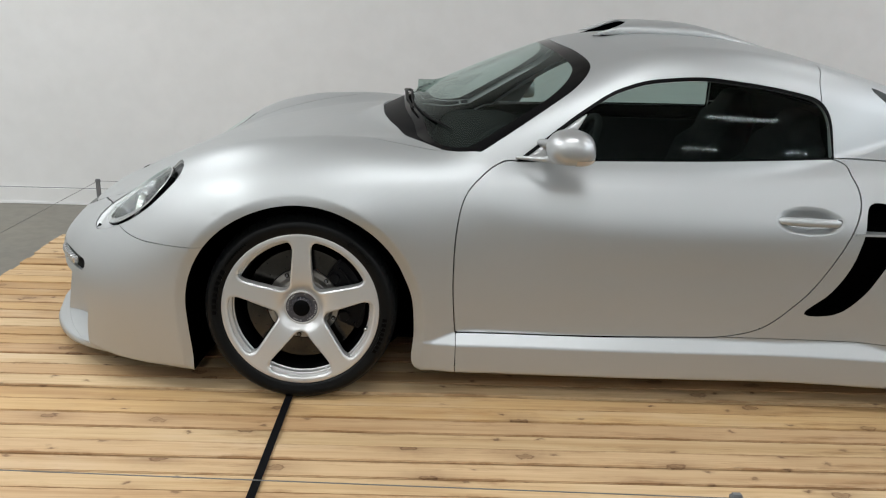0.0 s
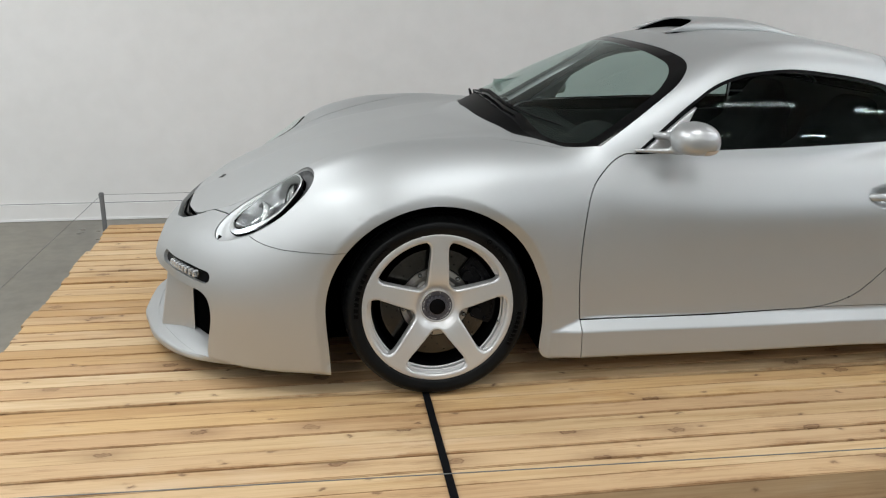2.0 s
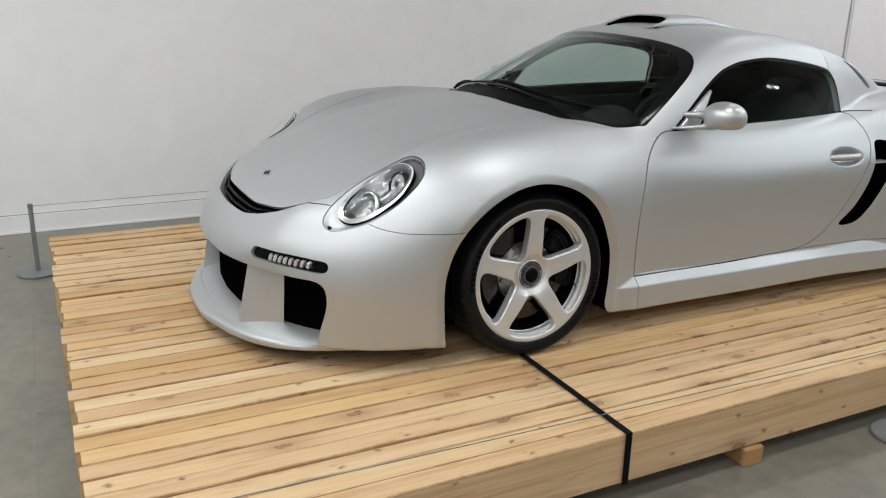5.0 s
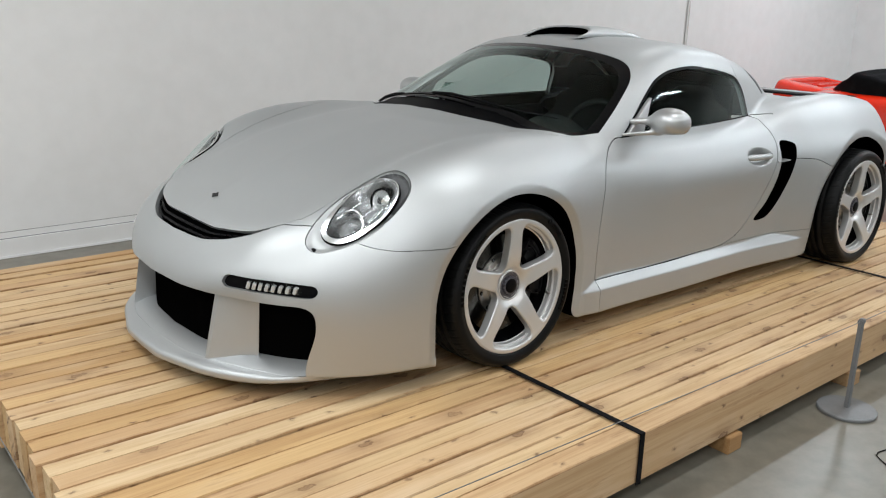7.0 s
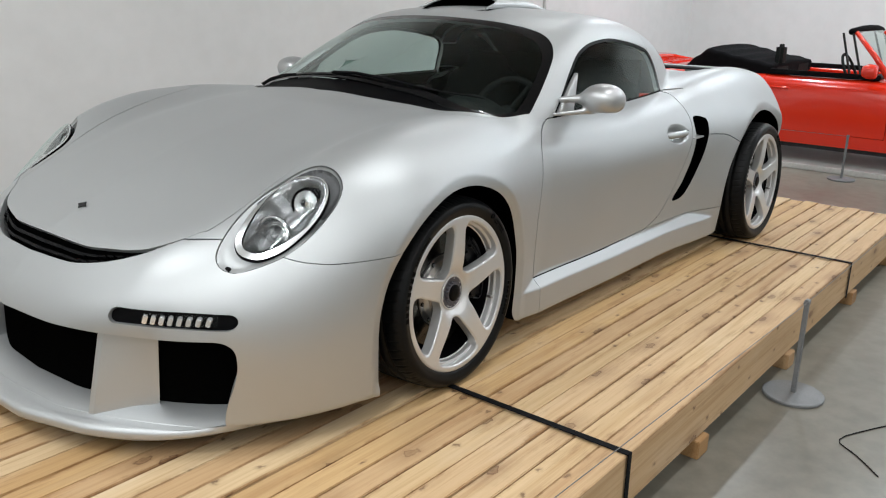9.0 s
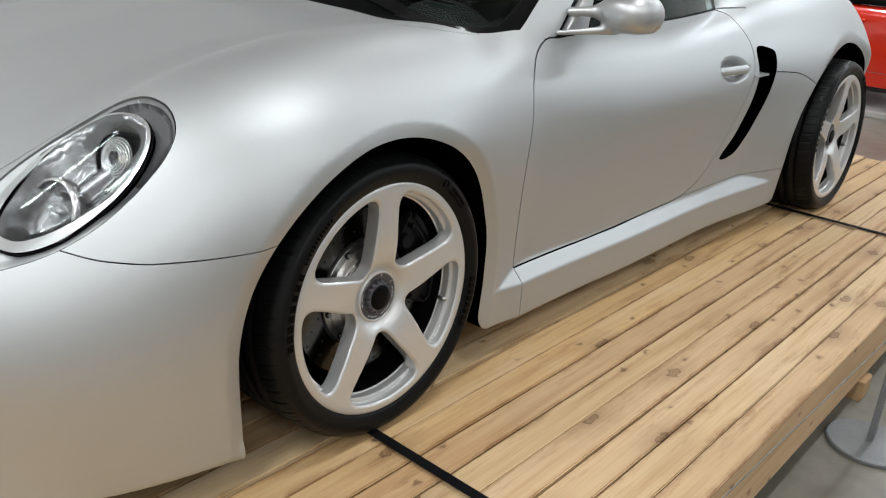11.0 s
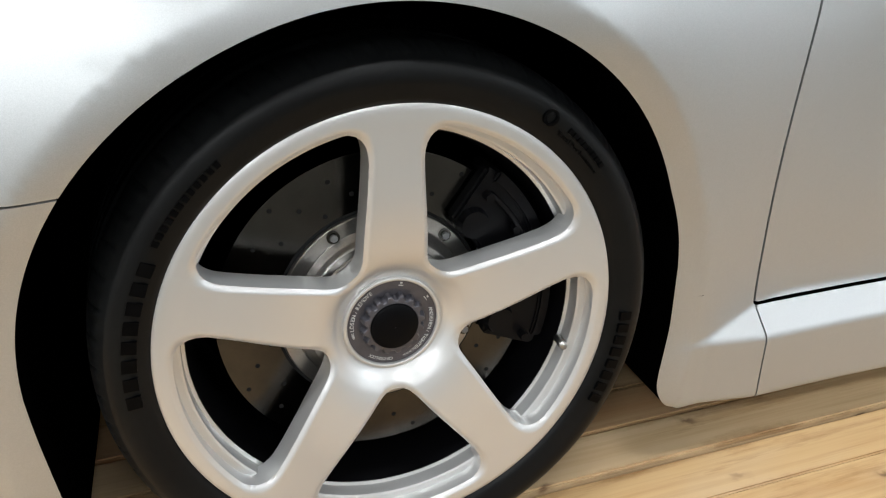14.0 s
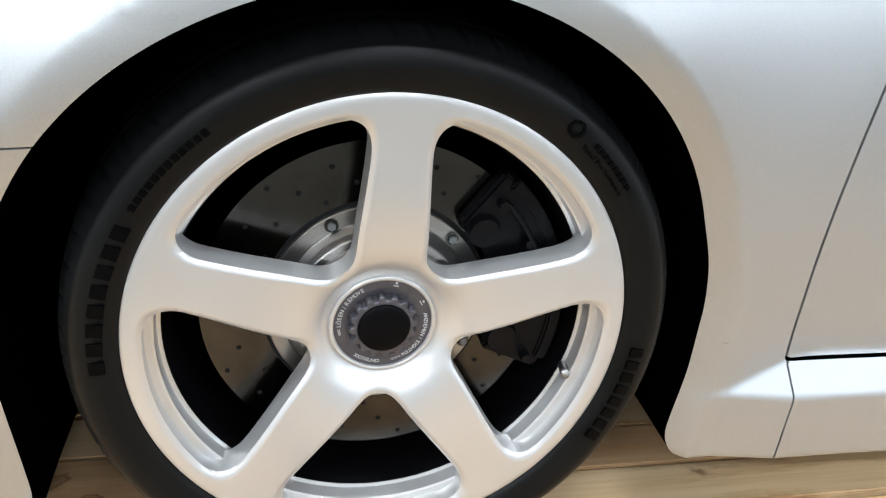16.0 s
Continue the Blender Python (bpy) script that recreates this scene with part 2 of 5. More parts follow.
# ---- mesh helpers ----
def part(name, bm, mat, parent=None, label="", smooth=False, bevel=0.0):
    """Links a bmesh as one mesh object, under a thing or a part."""
    if bevel:
        bmesh.ops.bevel(bm, geom=bm.edges[:], offset=bevel, segments=2, affect="EDGES", clamp_overlap=True)
    me = bpy.data.meshes.new(name)
    bm.to_mesh(me)
    bm.free()
    me.materials.append(mat)
    if smooth:
        me.shade_smooth()
    ob = new(name, me)
    if parent:
        ob.parent = parent
    if label:
        tagged(ob, label)
    return ob


def thing(name, at=(0, 0, 0), label="", category="", group="", kind=""):
    ob = new(name)
    ob.location = at
    return tagged(ob, label, category, group, kind)


def box(x0, x1, y0, y1, z0, z1, bm=None):
    bm = bm or bmesh.new()
    m = Matrix.Translation(((x0 + x1) / 2, (y0 + y1) / 2, (z0 + z1) / 2)) @ Matrix.Diagonal((x1 - x0, y1 - y0, z1 - z0, 1))
    bmesh.ops.create_cube(bm, size=1, matrix=m)
    return bm


def rod(p, q, r, bm=None, n=10, r2=None):
    bm = bm or bmesh.new()
    p, q = Vector(p), Vector(q)
    m = Matrix.Translation((p + q) / 2) @ (q - p).to_track_quat("Z", "Y").to_matrix().to_4x4()
    bmesh.ops.create_cone(bm, cap_ends=True, segments=n, radius1=r, radius2=r if r2 is None else r2, depth=(q - p).length, matrix=m)
    return bm


def revolve(profile, n, axis="Y", bm=None, centre=(0, 0, 0), closed=False):
    """Turns (radius, along) points round an axis through the centre."""
    bm = bm or bmesh.new()
    rings = []
    for k in range(n):
        a = 2 * math.pi * k / n
        c, s = math.cos(a), math.sin(a)
        rings.append([bm.verts.new(Vector(centre) + Vector({"Y": (r * c, h, r * s), "Z": (r * c, r * s, h), "X": (h, r * c, r * s)}[axis])) for r, h in profile])
    m = len(profile)
    for k in range(n):
        a, b2 = rings[k], rings[(k + 1) % n]
        for i in range(m if closed else m - 1):
            bm.faces.new((a[i], a[(i + 1) % m], b2[(i + 1) % m], b2[i]))
    bmesh.ops.recalc_face_normals(bm, faces=bm.faces[:])
    return bm


def tube(points, r, bm=None, n=8, closed=False):
    """A round rod along points; r is a radius or one for each point."""
    bm = bm or bmesh.new()
    pts = [Vector(p) for p in points]
    rs = r if isinstance(r, (list, tuple)) else [r] * len(pts)
    rings = []
    for i, p in enumerate(pts):
        a = pts[i - 1] if (i or closed) else p
        d = pts[(i + 1) % len(pts)] if (i < len(pts) - 1 or closed) else p
        q = (d - a).normalized().to_track_quat("Z", "Y")
        rings.append([bm.verts.new(p + q @ Vector((rs[i] * math.cos(t), rs[i] * math.sin(t), 0))) for t in (2 * math.pi * k / n for k in range(n))])
    for i in range(len(rings) - (0 if closed else 1)):
        a, d = rings[i], rings[(i + 1) % len(rings)]
        for k in range(n):
            bm.faces.new((a[k], a[(k + 1) % n], d[(k + 1) % n], d[k]))
    if not closed:
        bm.faces.new(rings[0][::-1]), bm.faces.new(rings[-1])
    bmesh.ops.recalc_face_normals(bm, faces=bm.faces[:])
    return bm


def setting(name, bm, mat, label, category):
    return tagged(part(name, bm, mat), label, category, kind="structure")


# ---- gallery ----
X0, X1, Y0 = -9.0, 10.2, -13.0
setting("floor", box(X0 - 0.2, X1 + 0.2, Y0 - 0.2, WALL_Y + 0.2, FLOOR - 0.2, FLOOR), CONCRETE, "grey polished concrete gallery floor with faint stains", "floor")
setting("ceiling", box(X0 - 0.2, X1 + 0.2, Y0 - 0.2, WALL_Y + 0.2, CEIL, CEIL + 0.2), CEILING, "plain white gallery ceiling", "ceiling")
setting("wall_north", box(X0, X1, WALL_Y, WALL_Y + 0.2, FLOOR, CEIL), WALL, "plain off-white painted gallery wall", "wall")
setting("wall_south", box(X0, X1, Y0 - 0.2, Y0, FLOOR, CEIL), WALL, "plain off-white painted gallery wall", "wall")
setting("wall_west", box(X0 - 0.2, X0, Y0, WALL_Y, FLOOR, CEIL), WALL, "plain off-white painted gallery wall", "wall")
setting("wall_east", box(X1, X1 + 0.2, Y0, WALL_Y, FLOOR, CEIL), WALL, "plain off-white painted gallery wall", "wall")
setting("baseboard", box(X0, X1, WALL_Y - 0.018, WALL_Y - 0.002, FLOOR + 0.002, FLOOR + 0.125), WALL, "low off-white painted baseboard along the wall", "baseboard")
# flat grey strip in place of the shadow line over the baseboard
setting("trim", box(X0, X1, WALL_Y - 0.0012, WALL_Y - 0.0005, FLOOR + 0.126, FLOOR + 0.1305), GREY_METAL, "thin grey strip painted as the shadow gap above the baseboard", "trim")
setting("trim", box(X0, X1, WALL_Y - 0.026, WALL_Y - 0.0195, FLOOR + 0.002, FLOOR + 0.018), CEILING, "narrow white bead at the foot of the wall", "trim")
pier = box(6.1, 6.9, WALL_Y - 0.030, WALL_Y - 0.0015, FLOOR + 0.002, CEIL - 0.002)
bmesh.ops.bevel(pier, geom=[e for e in pier.edges if abs((e.verts[0].co - e.verts[1].co).z) > 1], offset=0.018, segments=4, affect="EDGES")
setting("wall_pier", pier, WALL, "shallow off-white pier on the gallery wall", "wall")

# ---- lamps on the ceiling ----
HOUSING = material("white_lamp_housing", (0.8, 0.8, 0.8), 0.5)
for lx, ly in LAMPS:
    lamp = thing("ceiling_light", (lx, ly, CEIL), "long white tube light fitted under the ceiling", "ceiling light", "tube lights on the ceiling")
    part("housing", box(-0.8, 0.8, -0.13, 0.13, -0.12, 0.0), HOUSING, lamp, bevel=0.006)

# ---- timber platform ----
DX0, DX1, DY0, DY1 = -1.69, 3.83, -1.573, 1.577
NB = 35
BW, BH = (DY1 - DY0) / NB, 0.186
platform = thing("timber_platform", (0, 0, FLOOR), "low display platform of sawn fir timbers laid side by side", "platform")
UP = -FLOOR


def timber_mesh(length, w, h):
    bm = box(-length / 2, length / 2, -w / 2, w / 2, -h, 0)
    bmesh.ops.bevel(bm, geom=[e for e in bm.edges if abs((e.verts[0].co - e.verts[1].co).x) > 1], offset=0.0028, segments=2, affect="EDGES")
    me = bpy.data.meshes.new("timber")
    bm.to_mesh(me)
    bm.free()
    me.materials.append(TIMBER)
    return me


rng = random.Random(7)
timber_me = timber_mesh(DX1 - DX0, BW - 0.0045, BH)
for k in range(NB):
    ob = new("timber", timber_me)
    ob.parent = platform
    ob.location = ((DX0 + DX1) / 2 + rng.uniform(-0.014, 0.014), DY0 + (k + 0.5) * BW, UP - rng.uniform(0, 0.008) * (0 < k < NB - 1))
    ob.rotation_euler = (rng.uniform(-0.012, 0.012), 0, 0)
for sx in (-0.05, 2.467):
    bm = box(sx - 0.0125, sx + 0.0125, DY0 - 0.004, DY1 + 0.004, UP + 0.0035, UP + 0.006)
    for sy in (DY0 - 0.005, DY1 + 0.003):
        box(sx - 0.0125, sx + 0.0125, sy, sy + 0.002, UP - BH - 0.003, UP + 0.006, bm)
    part("strap", bm, STRAP, platform, "black banding strap")
for sx in (-1.45, -0.45, 0.54, 1.53, 2.62, 3.55):
    bm = box(-0.045, 0.045, DY0 - 0.015, DY1 + 0.02, 0.0, UP - BH - 0.006)
    ob = part("sleeper", bm, TIMBER, platform, bevel=0.003)
    ob.location.x = sx

# ---- smooth bodies from profiles ----
def curve(*pts):
    """A monotone cubic through (x, y) points, flat beyond its ends."""
    xs, ys = np.array([p[0] for p in pts], float), np.array([p[1] for p in pts], float)
    h, d = np.diff(xs), np.diff(ys) / np.diff(xs)
    m = np.zeros_like(ys)
    m[0], m[-1] = d[0], d[-1]
    for i in range(1, len(xs) - 1):
        if d[i - 1] * d[i] > 0:
            w1, w2 = 2 * h[i] + h[i - 1], h[i] + 2 * h[i - 1]
            m[i] = (w1 + w2) / (w1 / d[i - 1] + w2 / d[i])

    def f(x):
        x = np.clip(np.asarray(x, float), xs[0], xs[-1])
        i = np.clip(np.searchsorted(xs, x) - 1, 0, len(xs) - 2)
        t = (x - xs[i]) / h[i]
        return (ys[i] * (1 + 2 * t) * (1 - t) ** 2 + m[i] * h[i] * t * (1 - t) ** 2
                + ys[i + 1] * t * t * (3 - 2 * t) + m[i + 1] * h[i] * t * t * (t - 1))
    return f


def lanes(keys, curves):
    """A field of two coordinates: one curve of a at each key of b, blended smoothly across b."""
    keys = np.array(keys, float)

    def f(a, b):
        a, b = np.broadcast_arrays(np.asarray(a, float), np.asarray(b, float))
        v = np.stack([c(a) for c in curves])
        b = np.clip(b, keys[0], keys[-1])
        i = np.clip(np.searchsorted(keys, b) - 1, 0, len(keys) - 2)
        g = np.zeros_like(v)
        g[1:-1] = (v[2:] - v[:-2]) / (keys[2:] - keys[:-2]).reshape((-1,) + (1,) * a.ndim)
        g[0], g[-1] = (v[1] - v[0]) / (keys[1] - keys[0]), (v[-1] - v[-2]) / (keys[-1] - keys[-2])
        pick = lambda q, j: np.take_along_axis(q, j[None], 0)[0]
        h = (keys[1:] - keys[:-1])[i]
        t = (b - keys[i]) / h
        return (pick(v, i) * (1 + 2 * t) * (1 - t) ** 2 + pick(g, i) * h * t * (1 - t) ** 2
                + pick(v, i + 1) * t * t * (3 - 2 * t) + pick(g, i + 1) * h * t * t * (t - 1))
    return f


def smax(a, b, k):
    h = np.maximum(k - np.abs(a - b), 0) / k
    return np.maximum(a, b) + h * h * k * 0.25


def smin(a, b, k):
    return -smax(-a, -b, k)


def step(x, a, b):
    t = np.clip((x - a) / (b - a), 0, 1)
    return t * t * (3 - 2 * t)


class Skin:
    """Triangles with a normal at each vertex."""
    def __init__(self, v, n, f):
        self.v, self.n, self.f = v, n, f

    def tidy(self):
        used, inv = np.unique(self.f.ravel(), return_inverse=True)
        return Skin(self.v[used], self.n[used], inv.reshape(-1, 3))

    def split(self, value):
        """Cuts along value = 0: the piece where it is positive, and the one where it is negative."""
        d = value(self.v)
        d = np.where(np.abs(d) < 1e-7, 1e-7, d)
        s = d > 0
        k = s[self.f].sum(1)
        crossing = self.f[(k == 1) | (k == 2)]
        lone = np.where(s[crossing].sum(1) == 1, True, False)
        odd = np.argmax(s[crossing] == lone[:, None], axis=1)
        r = np.arange(len(crossing))
        a, b, c = crossing[r, odd], crossing[r, (odd + 1) % 3], crossing[r, (odd + 2) % 3]
        keys = np.concatenate([np.stack([np.minimum(a, b), np.maximum(a, b)], 1), np.stack([np.minimum(a, c), np.maximum(a, c)], 1)])
        uniq, inv = np.unique(keys, axis=0, return_inverse=True)
        inv = inv.ravel()
        p, q = uniq[:, 0], uniq[:, 1]
        t = (d[p] / (d[p] - d[q]))[:, None]
        v = np.concatenate([self.v, self.v[p] * (1 - t) + self.v[q] * t])
        n = np.concatenate([self.n, self.n[p] * (1 - t) + self.n[q] * t])
        ab, ac = inv[:len(a)] + len(self.v), inv[len(a):] + len(self.v)
        tip = np.stack([a, ab, ac], 1)
        rest = np.concatenate([np.stack([ab, b, c], 1), np.stack([ab, c, ac], 1)])
        both = np.concatenate([lone, lone])
        pos = np.concatenate([self.f[k == 3], tip[lone], rest[~both]])
        neg = np.concatenate([self.f[k == 0], tip[~lone], rest[both]])
        return Skin(v, n, pos).tidy(), Skin(v, n, neg).tidy()

    def side(self, sign):
        keep = ((self.v[self.f].mean(1)[:, 1] - 0.018) * sign) > 0
        return Skin(self.v, self.n, self.f[keep]).tidy()

    def pushed(self, d):
        return Skin(self.v + self.n * d, self.n, self.f)

    def reshaped(self, depth):
        """Moved along the normals by depth (one for each vertex), with new normals."""
        v = self.v + self.n * np.asarray(depth)[:, None]
        a, b, c = (v[self.f[:, k]] for k in range(3))
        face = np.cross(b - a, c - a)
        n = np.zeros_like(v)
        for k in range(3):
            np.add.at(n, self.f[:, k], face)
        n /= np.linalg.norm(n, axis=1)[:, None] + 1e-12
        n[(n * self.n).sum(1) < 0] *= -1
        return Skin(v, n, self.f)

    def rim(self):
        e = np.concatenate([self.f[:, [0, 1]], self.f[:, [1, 2]], self.f[:, [2, 0]]])
        key = np.sort(e, 1)
        _, first, count = np.unique(key, axis=0, return_index=True, return_counts=True)
        return e[first[count == 1]]

    def edged(self, depth, skip=None):
        """Adds a turned-in edge of that depth round the piece's rim."""
        e = self.rim()
        if skip is not None:
            e = e[np.abs(skip((self.v[e[:, 0]] + self.v[e[:, 1]]) / 2)) > 0.002]
        if not len(e):
            return self
        a, b = self.v[e[:, 0]], self.v[e[:, 1]]
        na, nb = self.n[e[:, 0]], self.n[e[:, 1]]
        face = np.cross(b - a, (na + nb) / 2)
        face /= np.linalg.norm(face, axis=1)[:, None] + 1e-12
        m, base = len(e), len(self.v)
        v = np.concatenate([self.v, a, b, a - na * depth, b - nb * depth])
        n = np.concatenate([self.n, face, face, face, face])
        i = np.arange(m) + base
        f = np.concatenate([self.f, np.stack([i, i + 2 * m, i + m], 1), np.stack([i + m, i + 2 * m, i + 3 * m], 1)])
        return Skin(v, n, f)

    def mesh(self, name, mat, parent, label=""):
        a, b, c = (self.v[self.f[:, k]] for k in range(3))
        away = (np.cross(b - a, c - a) * self.n[self.f].sum(1)).sum(1) < 0
        faces = np.where(away[:, None], self.f[:, ::-1], self.f)
        me = bpy.data.meshes.new(name)
        me.from_pydata(self.v.tolist(), [], faces.tolist())
        me.materials.append(mat)
        me.shade_smooth()
        n = self.n / (np.linalg.norm(self.n, axis=1)[:, None] + 1e-12)
        me.normals_split_custom_set_from_vertices(n.tolist())
        ob = new(name, me)
        ob.parent = parent
        if label:
            tagged(ob, label)
        return ob


def gradient(F, v, e=0.002):
    g = np.empty_like(v)
    for i in range(3):
        d = np.zeros(3)
        d[i] = e
        g[:, i] = (F(v + d) - F(v - d)) / (2 * e)
    return g


def skin_of(F, lo, hi, h, e=0.002, mirrored=None):
    """The surface F = 0 as a skin, on cells of size h; mirrored: the y about which both sides are alike."""
    axes = [np.arange(a, b + h, h) for a, b in zip(lo, hi)]
    if mirrored is not None:
        half = np.arange(h / 2, hi[1] + h, h) + mirrored
        axes[1] = np.concatenate([2 * mirrored - half[::-1], half])
    X, Y, Z = axes
    val = np.empty((len(X), len(Y), len(Z)), np.float32)
    for i, x in enumerate(X):
        yy, zz = np.meshgrid(half if mirrored is not None else Y, Z, indexing="ij")
        q = F(np.stack([np.full(yy.size, x), yy.ravel(), zz.ravel()], 1)).reshape(yy.shape)
        val[i] = np.concatenate([q[::-1], q]) if mirrored is not None else q
    s = val < 0
    n = [q - 1 for q in s.shape]
    corners = [s[i:i + n[0], j:j + n[1], k:k + n[2]] for i in (0, 1) for j in (0, 1) for k in (0, 1)]
    total = sum(c.astype(np.int8) for c in corners)
    live = (total > 0) & (total < 8)
    idx = np.full(live.shape, -1, np.int64)
    cells = np.argwhere(live)
    idx[live] = np.arange(len(cells))
    v = np.stack([X[cells[:, 0]], Y[cells[:, 1]], Z[cells[:, 2]]], 1) + h / 2
    quads = []
    for ax in range(3):
        a = np.take(s, range(n[ax]), ax)
        b = np.take(s, range(1, n[ax] + 1), ax)
        hit = np.argwhere(a != b)
        o1, o2 = (ax + 1) % 3, (ax + 2) % 3
        ok = (hit[:, o1] > 0) & (hit[:, o2] > 0) & (hit[:, o1] < n[o1]) & (hit[:, o2] < n[o2])
        hit = hit[ok]
        ring = []
        for d1, d2 in ((-1, -1), (0, -1), (0, 0), (-1, 0)):
            c = hit.copy()
            c[:, o1] += d1
            c[:, o2] += d2
            ring.append(idx[c[:, 0], c[:, 1], c[:, 2]])
        q = np.stack(ring, 1)
        flip = ~a[tuple(hit.T)]
        q[flip] = q[flip][:, ::-1]
        quads.append(q)
    q = np.concatenate(quads)
    for _ in range(4):
        g = gradient(F, v, e)
        v = v - np.clip(F(v) / ((g * g).sum(1) + 1e-9), -h, h)[:, None] * g
    g = gradient(F, v, e)
    g /= np.linalg.norm(g, axis=1)[:, None] + 1e-12
    return Skin(v, g, np.concatenate([q[:, [0, 1, 2]], q[:, [0, 2, 3]]]))


def polygon(pts):
    """Signed distance to a closed outline in the plane: negative inside."""
    P = np.array(pts, float)

    def f(a, b):
        best, inside = np.full(a.shape, 1e9), np.zeros(a.shape, bool)
        for (x0, y0), (x1, y1) in zip(P, np.roll(P, -1, 0)):
            ex, ey = x1 - x0, y1 - y0
            t = np.clip(((a - x0) * ex + (b - y0) * ey) / (ex * ex + ey * ey + 1e-12), 0, 1)
            best = np.minimum(best, (a - x0 - t * ex) ** 2 + (b - y0 - t * ey) ** 2)
            cross = (y0 > b) != (y1 > b)
            inside ^= cross & (a < (x1 - x0) * (b - y0) / (y1 - y0 + 1e-12) + x0)
        return np.sqrt(best) * np.where(inside, -1, 1)
    return f


def rounded(pts, n=6):
    """A closed outline smoothed through its corners (uniform B-spline)."""
    P = np.array(pts, float)
    out = []
    for i in range(len(P)):
        a, b2, c, d = P[i - 1], P[i], P[(i + 1) % len(P)], P[(i + 2) % len(P)]
        for t in np.arange(n) / n:
            out.append(((1 - t) ** 3 * a + (3 * t ** 3 - 6 * t * t + 4) * b2 + (-3 * t ** 3 + 3 * t * t + 3 * t + 1) * c + t ** 3 * d) / 6)
    return np.array(out)


def spline_loop(pts, n=8):
    """A closed outline through its points (Catmull-Rom)."""
    P = np.array(pts, float)
    out = []
    for i in range(len(P)):
        a, b2, c, d = P[i - 1], P[i], P[(i + 1) % len(P)], P[(i + 2) % len(P)]
        for t in np.arange(n) / n:
            out.append(0.5 * (2 * b2 + (c - a) * t + (2 * a - 5 * b2 + 4 * c - d) * t * t + (3 * b2 - a - 3 * c + d) * t ** 3))
    return np.array(out)

# ---- the silver coupe: shape ----
# x runs from nose to tail with the front axle at 0, y across with the middle at 0, z up from the platform.
AXLE = 2.63
MID = 0.018             # the car's middle


def across(y):
    """Distance from the car's middle, as the profiles count it."""
    w = np.abs(y - MID)
    return w - MID * step(w, 0, 0.4)


HOOD_Z = curve((-1.25, 0.30), (-1.1, 0.44), (-1.0, 0.525), (-0.94, 0.562), (-0.8, 0.631), (-0.635, 0.705), (-0.52, 0.75), (-0.34, 0.805), (-0.15, 0.845), (0.1, 0.882), (0.4, 0.90), (1.9, 0.93), (2.3, 0.94), (2.9, 0.88), (3.3, 0.80), (3.5, 0.70))
HOOD_SIDE_Z = curve((-1.25, 0.27), (-1.1, 0.40), (-1.0, 0.49), (-0.94, 0.53), (-0.8, 0.60), (-0.635, 0.675), (-0.52, 0.725), (-0.34, 0.79), (-0.15, 0.83), (0.1, 0.865), (0.4, 0.88), (1.9, 0.91), (2.3, 0.92), (2.9, 0.88), (3.3, 0.80), (3.5, 0.70))
CREST_Z = curve((-1.2, 0.2), (-1.0, 0.40), (-0.85, 0.50), (-0.75, 0.572), (-0.6, 0.69), (-0.445, 0.797), (-0.293, 0.856), (-0.1, 0.890), (0.1, 0.896), (0.3, 0.882), (0.5, 0.862), (0.7, 0.852), (1.2, 0.85), (1.7, 0.86), (1.9, 0.885), (2.16, 0.92), (2.5, 0.94), (2.9, 0.905), (3.26, 0.81), (3.5, 0.67))
OUT_Z = curve((-1.2, 0.15), (-1.0, 0.34), (-0.75, 0.50), (-0.6, 0.62), (-0.445, 0.738), (-0.293, 0.813), (-0.1, 0.857), (0.1, 0.865), (0.3, 0.853), (0.5, 0.835), (0.7, 0.828), (1.2, 0.825), (1.7, 0.84), (1.9, 0.87), (2.16, 0.925), (2.5, 0.955), (2.9, 0.92), (3.26, 0.82), (3.5, 0.68))
FAR_Z = curve((-1.2, 0.05), (-0.75, 0.38), (-0.445, 0.64), (-0.293, 0.73), (0.0, 0.78), (0.5, 0.735), (1.2, 0.70), (1.7, 0.72), (2.16, 0.80), (2.5, 0.84), (2.9, 0.80), (3.5, 0.55))
TOP = lanes((0, 0.40, 0.52, 0.68, 0.80, 0.96), (HOOD_Z, lambda x: 0.35 * HOOD_Z(x) + 0.65 * HOOD_SIDE_Z(x), HOOD_SIDE_Z, CREST_Z, OUT_Z, FAR_Z))

WX = (-1.0, -0.7, -0.4, -0.15, 0.15, 0.4, 0.6, 1.0, 1.5, 1.9, 2.2, 2.63, 3.0, 3.35)
def width_lane(*ys):
    return curve(*zip(WX, ys))
WIDTH = lanes((0.06, 0.25, 0.45, 0.65, 0.80, 0.95), (
    width_lane(0.86, 0.875, 0.888, 0.893, 0.886, 0.866, 0.832, 0.853, 0.865, 0.880, 0.93, 0.97, 0.94, 0.85),
    width_lane(0.875, 0.887, 0.902, 0.908, 0.896, 0.869, 0.836, 0.850, 0.857, 0.870, 0.95, 1.00, 0.97, 0.88),
    width_lane(0.885, 0.900, 0.920, 0.926, 0.912, 0.878, 0.850, 0.863, 0.870, 0.886, 0.965, 1.015, 0.985, 0.90),
    width_lane(0.875, 0.895, 0.930, 0.944, 0.928, 0.884, 0.858, 0.877, 0.888, 0.900, 0.965, 1.012, 0.985, 0.90),
    width_lane(0.78, 0.80, 0.84, 0.872, 0.870, 0.842, 0.832, 0.832, 0.832, 0.845, 0.905, 0.96, 0.93, 0.84),
    width_lane(0.62, 0.64, 0.67, 0.71, 0.73, 0.73, 0.745, 0.745, 0.745, 0.745, 0.80, 0.86, 0.82, 0.72)))

